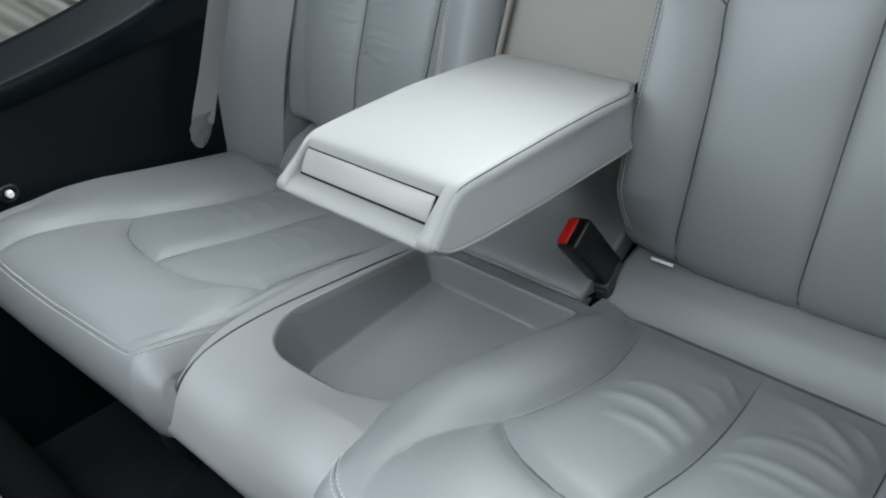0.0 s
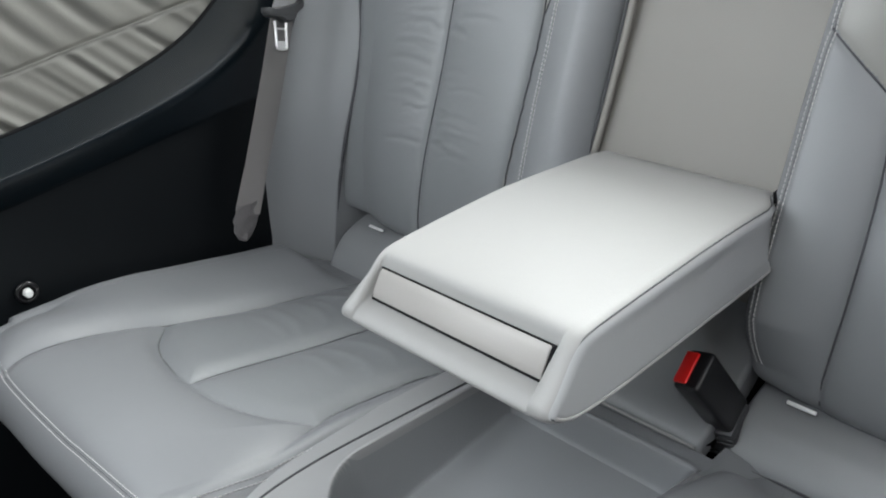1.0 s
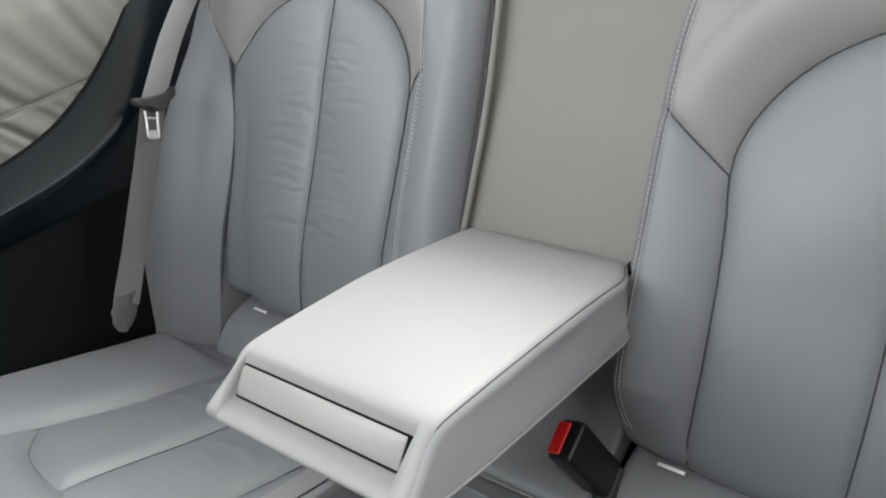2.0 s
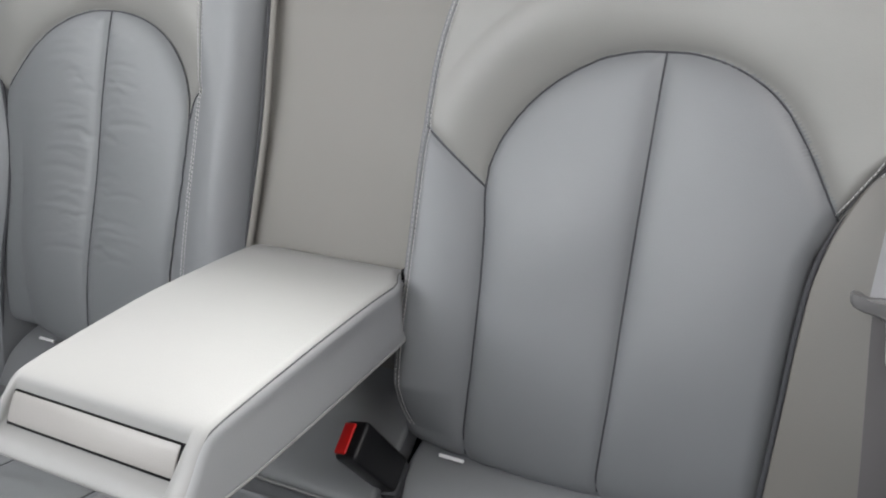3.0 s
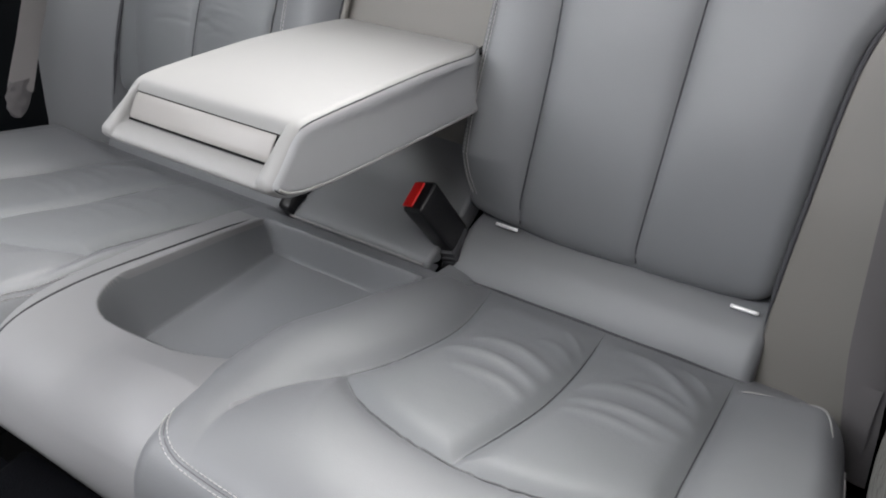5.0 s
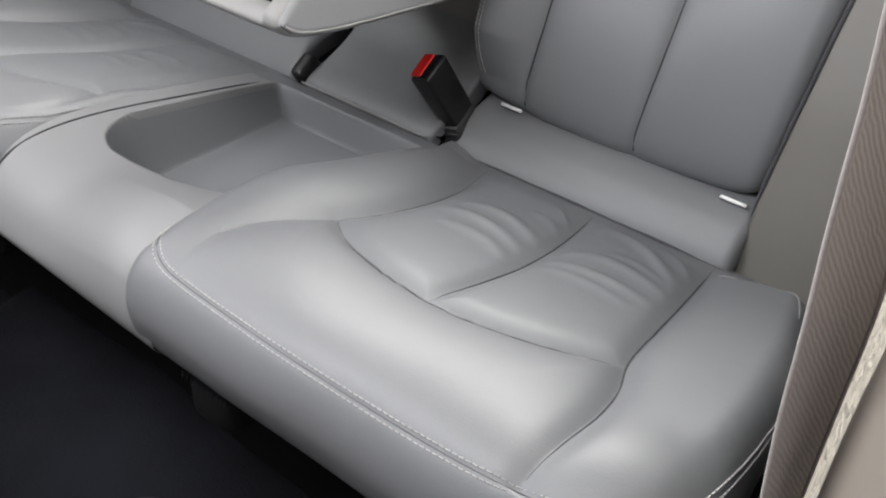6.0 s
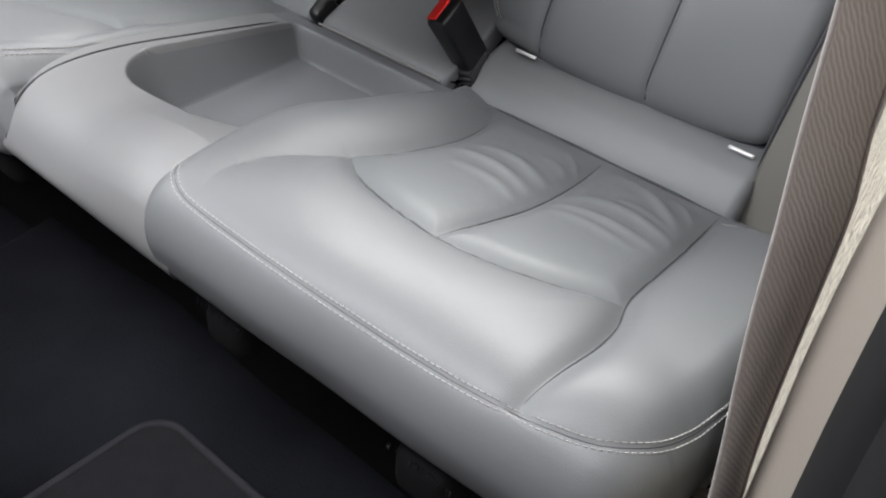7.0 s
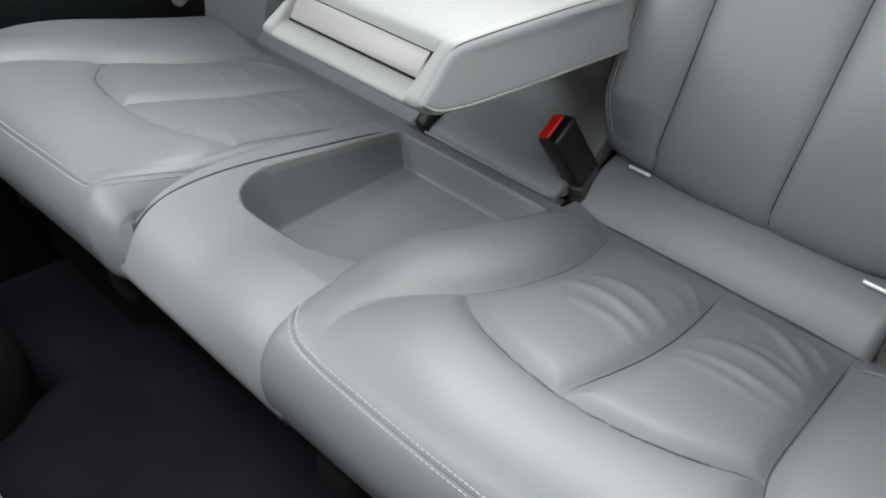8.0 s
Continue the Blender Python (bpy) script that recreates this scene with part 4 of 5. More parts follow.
def armrest():
    thing = tagged(empty("armrest", (XC, -0.13, 0.55)), "pale grey leather armrest folded down between the seats", "armrest")
    # side outline from the top rear, over the nose, to the bottom rear; the flap lies in a shallow slot of the nose
    cheek = [(0.038, 0.600), (0.050, 0.6135), (0.025, 0.6245), (-0.10, 0.6365), (-0.262, 0.6445), (-0.281, 0.6435), (-0.2925, 0.6365), (-0.316, 0.6155), (-0.3255, 0.6085), (-0.3265, 0.600), (-0.314, 0.590), (-0.296, 0.583),
             (-0.245, 0.5745), (-0.17, 0.568), (-0.09, 0.562), (-0.01, 0.556), (0.014, 0.557), (0.030, 0.573), (0.038, 0.600)]
    slot = cheek[:5] + [(-0.2835, 0.6435), (-0.2875, 0.6330), (-0.2985, 0.6100), (-0.3165, 0.6100), (-0.3280, 0.600)] + cheek[10:]

    def dense(pl):
        # the same number of points between the same corners, so that both outlines pair up
        out = []
        for (y0, z0), (y1, z1) in zip(pl[:-1], pl[1:]):
            for k in range(8):
                out.append((y0 + (y1 - y0) * k / 8, z0 + (z1 - z0) * k / 8))
        q = np.array(out)
        for _ in range(10):
            q = 0.25 * np.roll(q, 1, 0) + 0.5 * q + 0.25 * np.roll(q, -1, 0)
        return q

    A, B = dense(cheek), dense(slot)
    n = len(A)

    def normals2(q):
        t = np.roll(q, -1, 0) - np.roll(q, 1, 0)
        t /= np.linalg.norm(t, axis=1, keepdims=True) + 1e-12
        m = np.stack([-t[:, 1], t[:, 0]], 1)
        return m if np.mean(np.sum(m * (q - q.mean(0)), 1)) > 0 else -m

    NA = normals2(A)
    r = 0.010
    half = [(r * (1 - math.cos(a)), -r * (1 - math.sin(a))) for a in np.linspace(0, math.pi / 2, 9)]
    cols = [("l", 0.6 * x, 0.8 * h, 0) for x, h in half]
    for x, w in ((-0.0605, 0.0), (-0.0592, 0.5), (-0.0580, 1.0)):
        cols.append(("x", x, 0.0, w))
    for x in np.linspace(-0.05, 0.11, 14):
        cols.append(("x", float(x), 0.0, 1.0))
    for x, w in ((0.1225, 1.0), (0.1238, 0.5), (0.1250, 0.0)):
        cols.append(("x", x, 0.0, w))
    cols += [("r", x, h, 0) for x, h in half[::-1]]
    P = np.zeros((len(cols), n, 3))
    for k, (kind, x, h, w) in enumerate(cols):
        q = A * (1 - w) + B * w
        q = q + NA * h
        f = np.clip((A[:, 0] + 0.30) / 0.34, 0, 1)
        low = np.clip((0.632 - A[:, 1]) / 0.06, 0, 1)
        bulge = 0.003 * np.sin(low * math.pi)
        xl = -0.068 - 0.012 * np.clip(2 * f, 0, 1) - 0.010 * low - bulge
        xr = 0.1400 - 0.016 * f + 0.002 * low + bulge
        xr = xr - 0.016 * np.clip((A[:, 0] + 0.002) / 0.030, 0, 1)
        px = xl + x if kind == "l" else xr - x if kind == "r" else np.clip(np.full(n, x), xl + 0.65 * r, xr - r)
        P[k, :, 0], P[k, :, 1], P[k, :, 2] = px, q[:, 0], q[:, 1]
    for ring, out in ((P[0], -1), (P[-1], 1)):
        bm = bmesh.new()
        bm.faces.new([bm.verts.new(v) for v in ring])
        part("side_panel", bm, LEATHER_SIDE_LIT, thing, "pale leather side, lightened and blued for side light")
    P = np.concatenate([P, P[:, :1]], 1)
    # crown of the lid
    fy = np.clip((P[:, :, 1] + 0.28) / 0.31, 0, 1)
    up = (P[:, :, 2] > 0.612) & (P[:, :, 1] > -0.285)
    P[:, :, 2] += up * 0.0025 * np.sin(fy * math.pi) * np.clip(1 - ((P[:, :, 0] - 0.008) / 0.11) ** 2, 0, 1)
    reg = np.zeros(P.shape[:2], int)
    corner = np.arange(n + 1)[None, :] / 8.0
    reg[:, :] = 1                                     # sides and underside
    K = np.arange(len(cols))[:, None]
    on_top = (corner >= 1.4) & (corner < 5.6) & (K > 4) & (K < len(cols) - 5)
    reg[on_top] = 0
    nose = (corner >= 5.6) & (corner < 10.5) & (K > 4) & (K < len(cols) - 5)
    reg[nose] = 2
    reg[(corner >= 11) & (corner < 17) & (K > 4) & (K < len(cols) - 5)] = 3
    panels(P, reg, {0: ("lid", LEATHER_PALE, "smooth pale grey leather lid"), 1: ("edge_roll", LEATHER_SIDE_LIT, "pale leather edge, lightened and blued for side light"), 2: ("front_cover", LEATHER_PALE, ""), 3: ("underside", PLASTIC, "grey plastic underside")}, thing, flip=True)
    kr = len(cols) - 5
    j0, j1 = int(1.4 * 8), int(5.6 * 8)
    tube("seam", [tuple(P[kr, j]) for j in range(j0, j1 + 1)], 0.0008, SEAM_SOFT, thing, "grey sewn seam", sides=5, taper=5)
    tube("seam", [tuple(P[kr + 1, j]) for j in range(int(8.6 * 8), int(10.6 * 8))], 0.0007, SEAM_SOFT, thing, "grey sewn seam", sides=5, taper=3)
    # flap in the slot, bowed a little
    o, d1, nrm = Vector((0, -0.2905, 0.6335)), Vector((0, -0.0140, -0.0212)), Vector((0, -0.834, 0.551))
    for name, xa, xb, ta, tb, lift, th, m, lab in (("flap_gap", -0.0578, 0.1222, -0.03, 1.05, 0.0006, 0.004, BLACK_DULL, "dark gap round the flap"),
                                                   ("front_flap", -0.0562, 0.1192, 0.02, 0.965, 0.0022, 0.008, FLAP, "satin grey plastic flap")):
        rows, verts, faces = 9, [], []
        for i in range(rows):
            f = i / (rows - 1)
            edge = min(f, 1 - f) * (rows - 1)
            rise = lift + (0.0006 * math.sin(f * math.pi) - 0.0010 * max(0, 1 - edge) if name == "front_flap" else 0)
            for x, drop in ((xa, th), (xa, 0.0010), (xa + 0.0012, 0.0), (xb - 0.0012, 0.0), (xb, 0.0010), (xb, th)):
                verts.append(Vector((x, 0, 0)) + o + d1 * (ta + (tb - ta) * f) + nrm * (rise - drop))
        for i in range(rows - 1):
            for k in range(5):
                a = 6 * i + k
                faces.append((a, a + 1, a + 7, a + 6))
        faces += [tuple(range(6))[::-1], tuple(range(6 * rows - 6, 6 * rows))]
        bm = bmesh.new()
        vs = [bm.verts.new(v) for v in verts]
        for q in faces:
            bm.faces.new([vs[k] for k in q])
        part(name, bm, m, thing, lab)
    # piping along the lower side edges
    for k in (2, len(cols) - 3):
        tube("piping", [tuple(P[k, j]) for j in range(int(9.3 * 8), int(16.5 * 8))], 0.0017, LEATHER_PALE, thing, "pale leather piping", sides=6)
    # hinge cheek at the back
    bm = rounded_box(0.030, 0.040, 0.056, 0.007, 3)
    bmesh.ops.translate(bm, verts=bm.verts, vec=(0.115, 0.048, 0.590))
    part("hinge_cheek", bm, BLACK_DULL, thing, "black plastic hinge cheek")
    return thing


armrest()


# ---- belts ----
def strap(name, centre, across, width, material, parent, label="", thick=0.0014, sag=0.0):
    """A band of webbing along a line; across gives its width direction at each point."""
    n = 80
    c = smooth_line(centre, n)
    k = np.linspace(0, len(across) - 1, n)
    a = np.stack([np.interp(k, range(len(across)), [v[j] for v in across]) for j in range(3)], 1)
    a /= np.linalg.norm(a, axis=1, keepdims=True)
    t = np.gradient(c, axis=0)
    t /= np.linalg.norm(t, axis=1, keepdims=True)
    m = 9
    wid = np.interp(np.linspace(0, 1, n), np.linspace(0, 1, len(width)), width) if isinstance(width, (list, tuple)) else np.full(n, width)
    verts, faces = [], []
    for sgn in (1, -1):
        for i in range(n):
            nn = np.cross(t[i], a[i])
            nn /= np.linalg.norm(nn)
            for j in range(m):
                f = j / (m - 1) - 0.5
                verts.append(c[i] + a[i] * wid[i] * f + nn * (sgn * thick / 2 * (1 if 0 < j < m - 1 else 0.5) + sag * math.cos(f * math.pi)))
    for i in range(n - 1):
        for j in range(m - 1):
            p = i * m + j
            faces.append((p, p + 1, p + m + 1, p + m))
            q = p + n * m
            faces.append((q, q + m, q + m + 1, q + 1))
        for j in (0, m - 1):
            p = i * m + j
            q = p + n * m
            faces.append((p, p + m, q + m, q) if j == 0 else (p, q, q + m, p + m))
    bm = bmesh.new()
    vs = [bm.verts.new(v) for v in verts]
    for f in faces:
        bm.faces.new([vs[i] for i in f])
    return part(name, bm, material, parent, label)


def tongue(thing, at, m, colour, width=0.068, solid=False):
    """The belt's plastic grip with its steel plate; local x across the belt, z along it."""
    base = Matrix.Translation(at) @ m
    half = [(0, 0.001), (0.30, 0.001), (0.60, 0.001), (0.78, 0.0025), (0.88, 0.0060), (0.97, 0.0065), (1.0, 0.002), (0.97, -0.004), (0.78, -0.008), (0.52, -0.010), (0.36, -0.014), (0.27, -0.019), (0, -0.020)]
    line = [(x * width / 2, z) for x, z in half] + [(-x * width / 2, z) for x, z in half[1:-1]][::-1]
    line = smooth_line(line + line[:1], 44, 1)[:-1]
    bm = bmesh.new()
    rings = []
    for y, k in ((0.006, 0.93), (0.003, 1.0), (-0.004, 1.0), (-0.0075, 0.95), (-0.0095, 0.82)):
        rings.append([bm.verts.new((x * k, y - 0.003 * (1 - (2 * x / width) ** 2), -0.006 + (z + 0.006) * k)) for x, z in line])
    for r0, r1 in zip(rings[:-1], rings[1:]):
        for i in range(len(line)):
            j = (i + 1) % len(line)
            bm.faces.new((r0[i], r0[j], r1[j], r1[i]))
    bm.faces.new(rings[0])
    bm.faces.new(rings[-1][::-1])
    bmesh.ops.transform(bm, matrix=base, verts=bm.verts)
    grip = part("belt_tongue", bm, colour, thing, "dark grey plastic belt tongue")
    if solid:
        base = base @ Matrix.Translation((-0.012, 0, -0.004)) @ pose(0, 0, 0, 0, 14, 0)
        hoop = smooth_line([(-0.010, -0.006, -0.012), (-0.0088, -0.006, -0.024), (-0.0088, -0.006, -0.044), (-0.0075, -0.006, -0.0475), (0.0075, -0.006, -0.0475), (0.0088, -0.006, -0.044), (0.0088, -0.006, -0.024), (0.010, -0.006, -0.012)], 50, 2)
        tube("plate_loop", [base @ Vector(p) for p in hoop], 0.0019, TONGUE_STEEL, grip, "bright steel loop", sides=8)
        tube("plate_edge", [base @ Vector((0.0018 * k - 0.009, -0.006, -0.0215)) for k in range(11)], 0.0015, TONGUE_STEEL, grip, "bright steel edge", sides=6)
        bm = rounded_box(0.017, 0.0012, 0.010, 0.0005, 1)
        bmesh.ops.translate(bm, verts=bm.verts, vec=(0, -0.006, -0.0420))
        bmesh.ops.transform(bm, matrix=base, verts=bm.verts)
        part("tongue_plate", bm, TONGUE_STEEL, grip, "bright steel tongue plate")
        return grip
    bm = rounded_box(0.0215, 0.0018, 0.031, 0.0006, 2)
    bmesh.ops.translate(bm, verts=bm.verts, vec=(0, -0.0066, -0.030))
    bmesh.ops.transform(bm, matrix=base, verts=bm.verts)
    part("tongue_plate", bm, TONGUE_DARK, grip, "dark coated tongue plate")
    for sx in (-1, 1):
        rod = smooth_line([(sx * 0.0125, -0.008, -0.011), (sx * 0.0105, -0.0085, -0.018), (sx * 0.0105, -0.0085, -0.026), (sx * 0.0108, -0.0080, -0.043), (sx * 0.0100, -0.0075, -0.046)], 18)
        tube("plate_edge", [base @ Vector(p) for p in rod], 0.0009, TONGUE_STEEL, grip, "bright steel edge", sides=6)
    loop = smooth_line([(-0.0056, -0.0085, -0.018), (-0.0058, -0.0085, -0.0415), (-0.0058, -0.0085, -0.0435), (-0.0042, -0.0085, -0.0440), (0.0042, -0.0085, -0.0440), (0.0058, -0.0085, -0.0435), (0.0058, -0.0085, -0.0415), (0.0056, -0.0085, -0.018), (0.0042, -0.0085, -0.0172), (-0.0042, -0.0085, -0.0172), (-0.0056, -0.0085, -0.018)], 60, 1)
    tube("plate_loop", [base @ Vector(p) for p in loop], 0.0009, TONGUE_STEEL, grip, "bright steel loop", sides=6)
    return grip


def right_belt():
    thing = tagged(empty("seat_belt", (0.56, -0.02, 0.42)), "grey webbing seat belt hanging beside the smooth backrest", "seat belt", "rear seat belts")
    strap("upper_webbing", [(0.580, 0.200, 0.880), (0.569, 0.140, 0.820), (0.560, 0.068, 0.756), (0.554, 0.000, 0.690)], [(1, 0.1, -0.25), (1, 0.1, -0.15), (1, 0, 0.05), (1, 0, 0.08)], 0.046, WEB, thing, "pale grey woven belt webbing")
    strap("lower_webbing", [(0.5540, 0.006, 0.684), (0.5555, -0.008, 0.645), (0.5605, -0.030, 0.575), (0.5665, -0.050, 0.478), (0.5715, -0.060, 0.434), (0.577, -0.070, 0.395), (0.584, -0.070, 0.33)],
          [(1, 0.05, 0.1), (1, 0.1, 0.1), (1, 0.15, 0.1), (1, 0.1, 0.1), (1, 0.05, -0.1), (0.9, -0.2, -0.1)], (0.040, 0.037, 0.036, 0.036, 0.036, 0.032, 0.026), WEB_SHADED, thing, "grey woven belt webbing, darkened for shade", sag=0.003)
    strap("anchor_webbing", [(0.571, -0.0635, 0.430), (0.573, -0.070, 0.410), (0.576, -0.073, 0.385), (0.58, -0.070, 0.355)], [(1, 0, 0), (0.95, -0.2, 0), (0.9, -0.2, 0)], (0.030, 0.024, 0.020, 0.016), WEB_SHADED, thing, "narrow folded end of the webbing", thick=0.003)
    tongue(thing, (0.554, -0.006, 0.692), pose(0, 0, 0, -14, -6, 3), TONGUE, 0.072)
    return thing


right_belt()


def left_belt():
    thing = tagged(empty("seat_belt", (-0.56, -0.10, 0.43)), "grey webbing seat belt hanging beside the creased backrest", "seat belt", "rear seat belts")
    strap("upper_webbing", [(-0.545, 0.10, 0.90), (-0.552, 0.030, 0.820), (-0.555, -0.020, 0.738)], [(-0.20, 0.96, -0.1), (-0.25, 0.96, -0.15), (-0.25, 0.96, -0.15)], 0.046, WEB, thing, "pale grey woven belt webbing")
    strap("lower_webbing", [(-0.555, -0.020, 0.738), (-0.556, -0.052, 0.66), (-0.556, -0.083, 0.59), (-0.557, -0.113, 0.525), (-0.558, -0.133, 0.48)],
          [(-0.25, 0.96, -0.15), (-0.2, 0.96, -0.15), (-0.1, 0.95, -0.2), (0.1, 0.9, -0.3), (0.4, 0.85, -0.4)], (0.046, 0.044, 0.041, 0.034, 0.034), WEB_HALF_SHADED, thing, "grey woven belt webbing, darkened for shade")
    # crumpled sleeve at the anchor
    n, m = 26, 20
    Q = np.zeros((n, m, 3))
    for i in range(n):
        f = i / (n - 1)
        wide = float(np.interp(f, [0, 0.08, 0.35, 0.7, 0.92, 1], [0.017, 0.0185, 0.0205, 0.0175, 0.011, 0.005]))
        for j in range(m):
            a = 2 * math.pi * j / (m - 1)
            crumple = 1 + 0.10 * math.sin(5 * a + 9 * f) + 0.10 * math.sin(3 * a - 17 * f) + 0.06 * math.sin(21 * f)
            Q[i, j] = (-0.558 - 0.004 * f + 0.006 * crumple * math.cos(a), -0.130 - 0.014 * f + wide * (1 + 0.25 * (crumple - 1)) * math.sin(a), 0.494 - 0.052 * f)
    panels(Q, np.zeros((n, m), int), {0: ("anchor_sleeve", WEB_SHADED, "bunched end of grey webbing")}, thing)
    tongue(thing, (-0.553, -0.024, 0.737), pose(0, 0, 0, -8, 2, 100), TONGUE_DARK, 0.070, True)
    return thing


left_belt()


def buckle():
    thing = tagged(empty("belt_buckle", (0.118, -0.02, 0.385)), "black belt buckle with a red button beside the cushion", "seat belt buckle")
    axis = Vector((-0.022, -0.050, 0.085)).normalized()
    side = Vector((1, 0.1, 0)).cross(axis).normalized()
    xx = axis.cross(side).normalized() * -1
    m = Matrix((xx, side, axis)).transposed().to_4x4()
    if m.determinant() < 0:
        m = Matrix((-xx, side, axis)).transposed().to_4x4()
    m = Matrix.Translation((0.103, -0.041, 0.436)) @ m
    bm = rounded_box(0.026, 0.040, 0.086, 0.005, 3, taper=-0.08)
    bmesh.ops.translate(bm, verts=bm.verts, vec=(0, 0, 0.003))
    bmesh.ops.transform(bm, matrix=m, verts=bm.verts)
    part("buckle_body", bm, BLACK, thing)
    bm = rounded_box(0.0145, 0.034, 0.016, 0.002, 3)
    bmesh.ops.translate(bm, verts=bm.verts, vec=(0.0066, 0, 0.0400))
    bmesh.ops.transform(bm, matrix=m, verts=bm.verts)
    part("release_button", bm, RED, thing, "red release button")
    # ribbed stalk
    for k in range(5):
        bm = rounded_box(0.030 + 0.003 * k, 0.040 + 0.003 * k, 0.010, 0.0035, 2)
        bmesh.ops.translate(bm, verts=bm.verts, vec=(0.003 * k, 0.004, -0.038 - 0.008 * k))
        bmesh.ops.transform(bm, matrix=m, verts=bm.verts)
        part("stalk_rib", bm, BOOT, thing, "black rubber rib")
    return thing


buckle()


def left_buckle():
    thing = tagged(empty("belt_buckle", (-0.08, -0.02, 0.385)), "black belt buckle low beside the cushion and console", "seat belt buckle")
    bm = rounded_box(0.022, 0.036, 0.042, 0.006, 3)
    bmesh.ops.transform(bm, matrix=Matrix.Translation((-0.113, -0.050, 0.395)) @ pose(0, 0, 0, 35, 0, 0), verts=bm.verts)
    part("buckle_body", bm, BLACK, thing)
    return thing


left_buckle()


# ---- right door post ----
def ruled(name, line0, line1, material, parent, label, bulge=(0, 0, 0), m=12, n=50, flip=False):
    """A strip of trim between two upright lines, bowed a little."""
    a, c = smooth_line(line0, n), smooth_line(line1, n)
    P = np.zeros((m, n, 3))
    for j in range(m):
        f = j / (m - 1)
        P[j] = a * (1 - f) + c * f + np.array(bulge) * math.sin(f * math.pi)
    return panels(P, np.zeros((m, n), int), {0: (name, material, label)}, parent, flip=flip)[0]


ruled("corner_gusset", [(0.122, -0.045, 0.384), (0.124, -0.10, 0.391), (0.127, -0.16, 0.402), (0.138, -0.24, 0.414)], [(0.175, -0.045, 0.362), (0.172, -0.10, 0.374), (0.170, -0.16, 0.386), (0.168, -0.24, 0.396)], LEATHER, panel_back, "grey leather gusset beside the buckle", (0, 0, 0.004))

post = tagged(empty("door_post_trim", (0.65, -0.45, 0.3)), "grained cream leather door post trim with a taupe edge", "door trim")
REAR = [(0.578, -0.285, 0.98), (0.582, -0.285, 0.84), (0.591, -0.285, 0.74), (0.600, -0.285, 0.66), (0.601, -0.285, 0.60), (0.597, -0.285, 0.54), (0.605, -0.285, 0.47), (0.632, -0.285, 0.38), (0.655, -0.285, 0.15)]
FRONT = [(0.655, -0.555, 0.98), (0.650, -0.555, 0.80), (0.648, -0.555, 0.745), (0.647, -0.555, 0.70), (0.649, -0.555, 0.650), (0.651, -0.555, 0.60), (0.656, -0.555, 0.45), (0.66, -0.555, 0.15)]
EDGE = [(0.672, -0.60, 0.98), (0.665, -0.60, 0.82), (0.6625, -0.60, 0.76), (0.663, -0.60, 0.72), (0.664, -0.60, 0.684), (0.6655, -0.60, 0.655), (0.668, -0.60, 0.45), (0.67, -0.60, 0.15)]
MIDDLE = [(x0 * 0.55 + x1 * 0.45 - 0.004, y0 * 0.55 + y1 * 0.45, z0) for (x0, y0, z0), (x1, y1, z1) in zip(smooth_line(REAR, 9), smooth_line(FRONT, 9))]
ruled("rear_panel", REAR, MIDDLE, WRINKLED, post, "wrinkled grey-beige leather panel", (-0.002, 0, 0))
ruled("leather_panel", MIDDLE, FRONT, CREAM, post, "grained cream leather panel", (-0.002, 0, 0))
ruled("rear_roll", [(x + 0.020, y + 0.012, z) for x, y, z in REAR], REAR, PLEAT, post, "rolled beige leather edge", (-0.005, 0.004, 0))
ruled("post_edge", FRONT, EDGE, TAUPE, post, "smooth taupe plastic edge", (-0.005, -0.004, 0))
seal = tagged(empty("door_seal", (0.68, -0.58, 0.3)), "black rubber door seal beside the taupe post edge", "door seal")
ruled("seal_lip", EDGE, [(x + 0.012, y - 0.012, z) for x, y, z in EDGE], RUBBER, seal, "", (-0.001, -0.002, 0))
ruled("seal_bulb", [(x + 0.012, y - 0.012, z) for x, y, z in EDGE], [(x + 0.034, y - 0.012, z) for x, y, z in EDGE], RUBBER, seal, "", (0, -0.010, 0))
ruled("seal_carrier", [(x + 0.034, y - 0.012, z) for x, y, z in EDGE], [(x + 0.10, y + 0.02, z) for x, y, z in EDGE], BLACK, seal, "")

belt_front = tagged(empty("front_seat_belt", (0.64, -0.55, 0.4)), "taupe webbing of the front seat belt hanging by the post", "seat belt")
BELT_A = [(0.6120, -0.5920, 0.8979), (0.6249, -0.5920, 0.8041), (0.6267, -0.5920, 0.7802), (0.6286, -0.5920, 0.7599), (0.6313, -0.5920, 0.7369), (0.6341, -0.5920, 0.7029), (0.6442, -0.5920, 0.6339), (0.6506, -0.5920, 0.5483), (0.6525, -0.5920, 0.4379)]
BELT_B = [(0.6333, -0.5622, 0.9016), (0.6354, -0.5622, 0.7998), (0.6365, -0.5622, 0.7765), (0.6375, -0.5622, 0.7585), (0.6418, -0.5622, 0.7394), (0.6434, -0.5622, 0.6896), (0.6455, -0.5622, 0.6366), (0.6503, -0.5622, 0.5942), (0.6545, -0.5622, 0.4988), (0.6556, -0.5622, 0.3716)]
ruled("front_webbing", BELT_A, BELT_B, WEB_BROWN, belt_front, "taupe twill belt webbing", (-0.001, 0, 0))
for line in (BELT_A, BELT_B):
    tube("webbing_edge", smooth_line(line, 50), 0.0008, WEB_BROWN, belt_front, "woven belt selvedge", sides=6)

# ---- under the seats and on the floor ----
floor_mat = tagged(empty("floor_mat", (0.38, -0.75, 0.18)), "charcoal felt floor mat with a bound edge on black carpet", "floor mat")


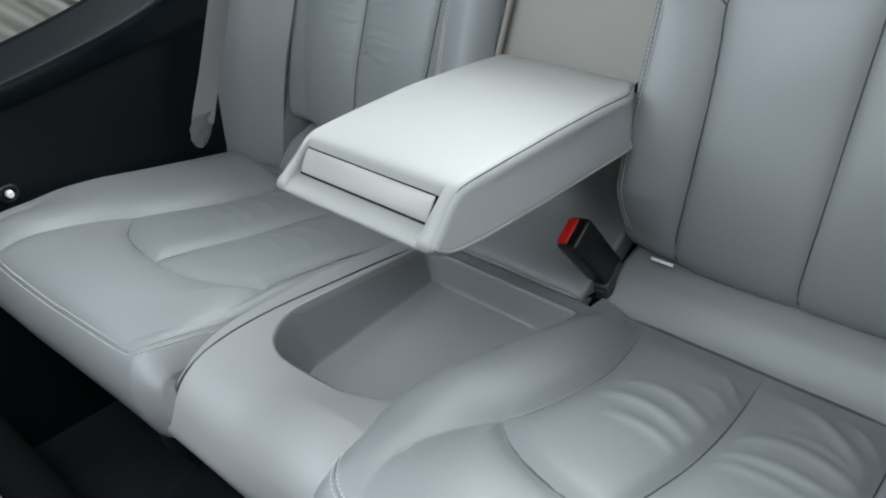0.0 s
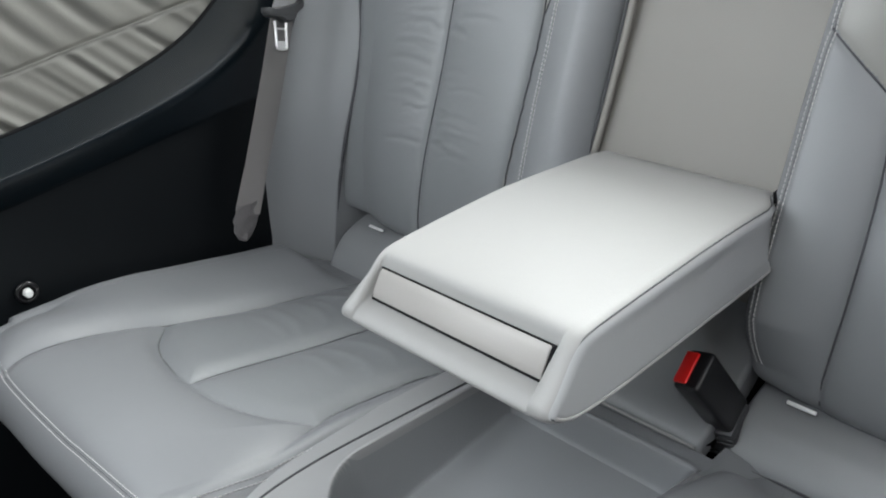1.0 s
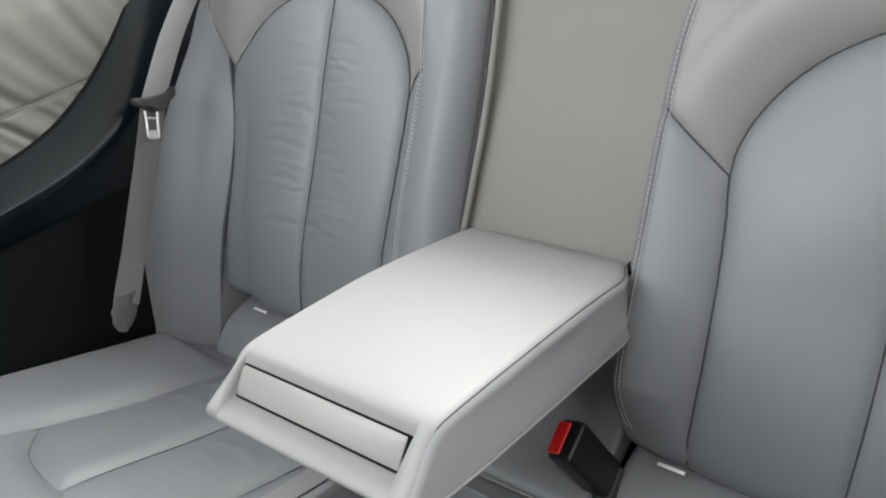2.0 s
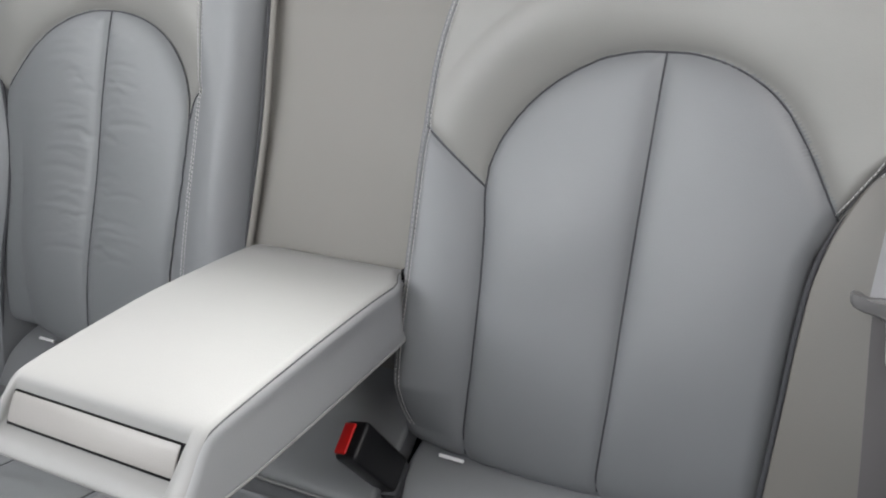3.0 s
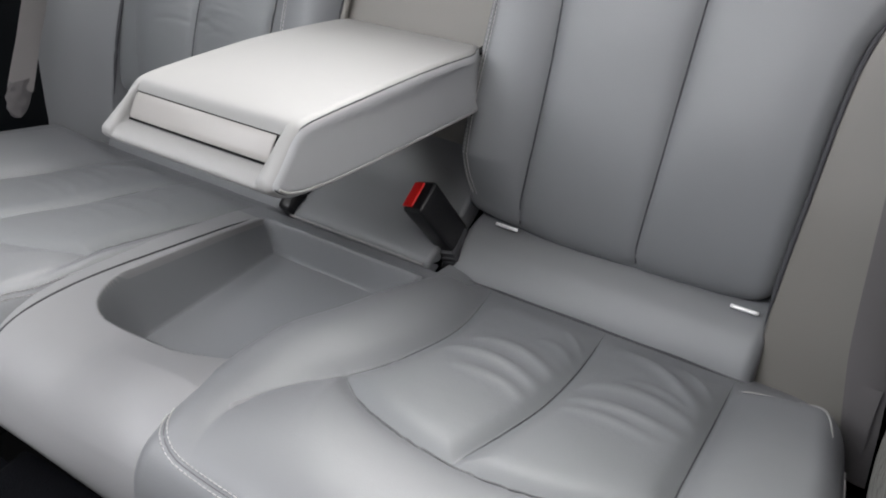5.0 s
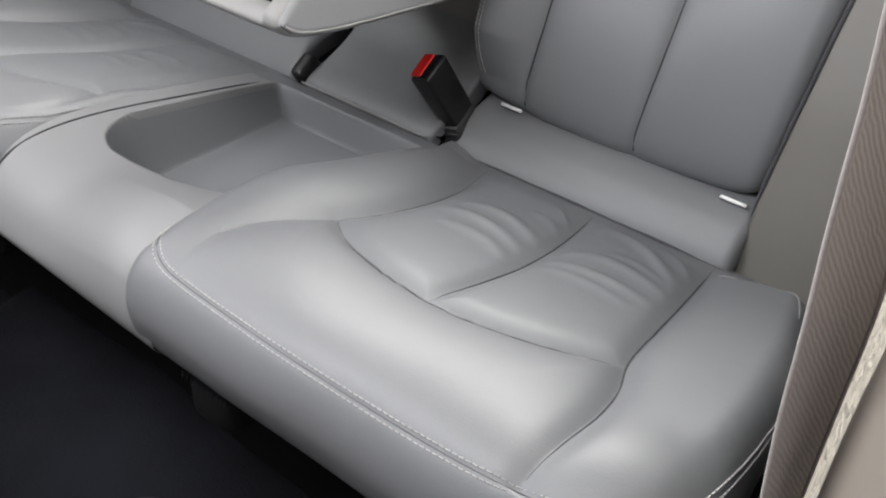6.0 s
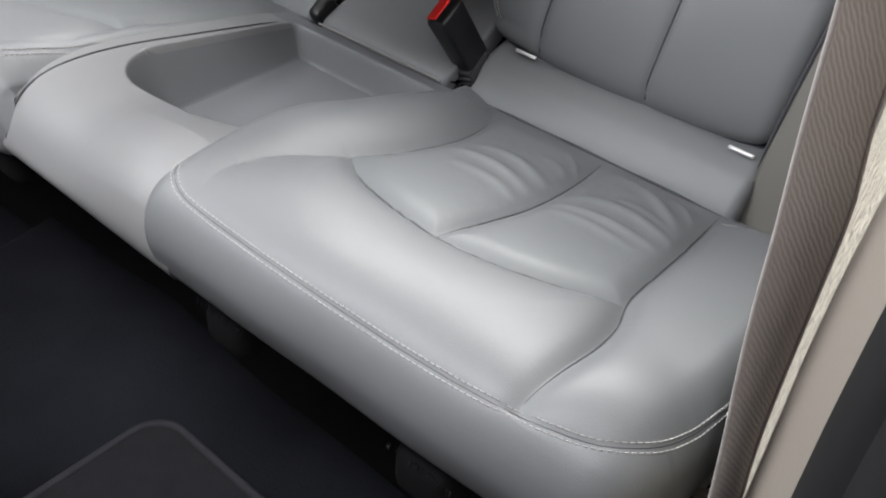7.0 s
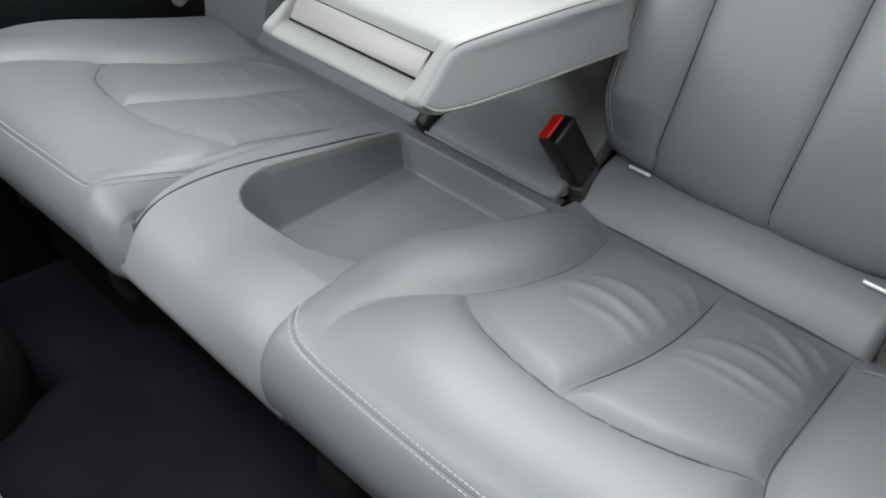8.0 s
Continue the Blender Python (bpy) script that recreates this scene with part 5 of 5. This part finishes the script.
def mat_outline(x0, x1, y0, y1, r, n=10):
    pts = []
    for cx, cy, a0 in ((x1 - r, y1 - r, 0), (x0 + r, y1 - r, 90), (x0 + r, y0 + r, 180), (x1 - r, y0 + r, 270)):
        for k in range(n + 1):
            a = radians(a0 + 90 * k / n)
            pts.append((cx + r * math.cos(a), cy + r * math.sin(a)))
    return pts


bm = bmesh.new()
ring = mat_outline(0.133, 0.58, -1.15, -0.508, 0.035)
lower = [bm.verts.new((x, y, 0.176)) for x, y in ring]
upper = [bm.verts.new((x, y, 0.188)) for x, y in ring]
bm.faces.new(lower[::-1])
bm.faces.new(upper)
for i in range(len(ring)):
    j = (i + 1) % len(ring)
    bm.faces.new((lower[i], lower[j], upper[j], upper[i]))
part("mat_felt", bm, MAT_FELT, floor_mat)
tube("mat_binding", [(x, y, 0.187) for x, y in ring + ring[:1]], 0.0045, MAT_EDGE, floor_mat, "charcoal bound edge")


def bench_clip(x, z):
    thing = tagged(empty("bench_clip", (x, -0.47, z)), "black plastic clip with frayed felt under the seat edge", "seat clip", "clips under the bench")
    bm = rounded_box(0.055, 0.05, 0.05, 0.015, 4)
    bmesh.ops.translate(bm, verts=bm.verts, vec=(x, -0.468, z))
    part("clip_body", bm, BLACK_DULL, thing)
    rng = np.random.RandomState(int(1000 + x * 500))
    verts, faces = [], []
    for _ in range(26):
        px, L = x + rng.uniform(-0.032, 0.032), rng.uniform(0.002, 0.009)
        k = len(verts)
        verts += [(px - 0.0005, -0.492, z + 0.022), (px + 0.0005, -0.492, z + 0.022), (px + rng.uniform(-0.002, 0.002), -0.494, z + 0.022 - L), (px, -0.490, z + 0.022)]
        faces += [(k, k + 1, k + 2), (k + 1, k + 3, k + 2), (k + 3, k, k + 2)]
    tagged(mesh_part("felt_fray", verts, faces, MAT_FELT, thing, "frayed pale felt threads", smooth=False), kind="stuff")
    return thing


for x in (0.225, 0.445, -0.13, -0.36):
    bench_clip(x, 0.350)


# ---- front seat and sill parts ----
def block(name, lo, hi, r, material, parent, label=""):
    bm = rounded_box(hi[0] - lo[0], hi[1] - lo[1], hi[2] - lo[2], r, 8)
    bmesh.ops.translate(bm, verts=bm.verts, vec=[(a + b) / 2 for a, b in zip(lo, hi)])
    return part(name, bm, material, parent, label)


front_seat = tagged(empty("front_car_chair", (-0.42, -0.80, 0.07)), "black lower shell of a front seat with pale leather cushion", "car seat")
block("seat_shell", (-0.62, -1.05, 0.05), (-0.185, -0.560, 0.285), 0.10, BLACK_DULL, front_seat, "black felt seat shell")
block("seat_cushion", (-0.60, -1.15, 0.25), (-0.150, -0.645, 0.385), 0.05, LEATHER_PALE, front_seat, "pale leather cushion")
front_console = tagged(empty("front_center_console", (0.05, -0.95, 0.18)), "pale leather padded console between the front seats", "console")
block("console_pad", (-0.06, -1.2, 0.16), (0.214, -0.689, 0.388), 0.05, LEATHER_PALE, front_console)
tube("seam", [(0.0 + 0.15 * k / 20, -0.6892, 0.300) for k in range(21)], 0.0012, SEAM_SOFT, front_console, "grey sewn seam", sides=5)

bracket = tagged(empty("sill_bracket", (0.604, -0.325, 0.34)), "pale plastic bracket beside the seat cushion", "bracket")
ring = smooth_line([(0.597, -0.350, 0.345), (0.611, -0.348, 0.352), (0.613, -0.320, 0.352), (0.606, -0.305, 0.347), (0.597, -0.312, 0.345), (0.597, -0.350, 0.345)], 30, 2)
tube("bracket_ring", ring, 0.0045, TAUPE, bracket, sides=8)
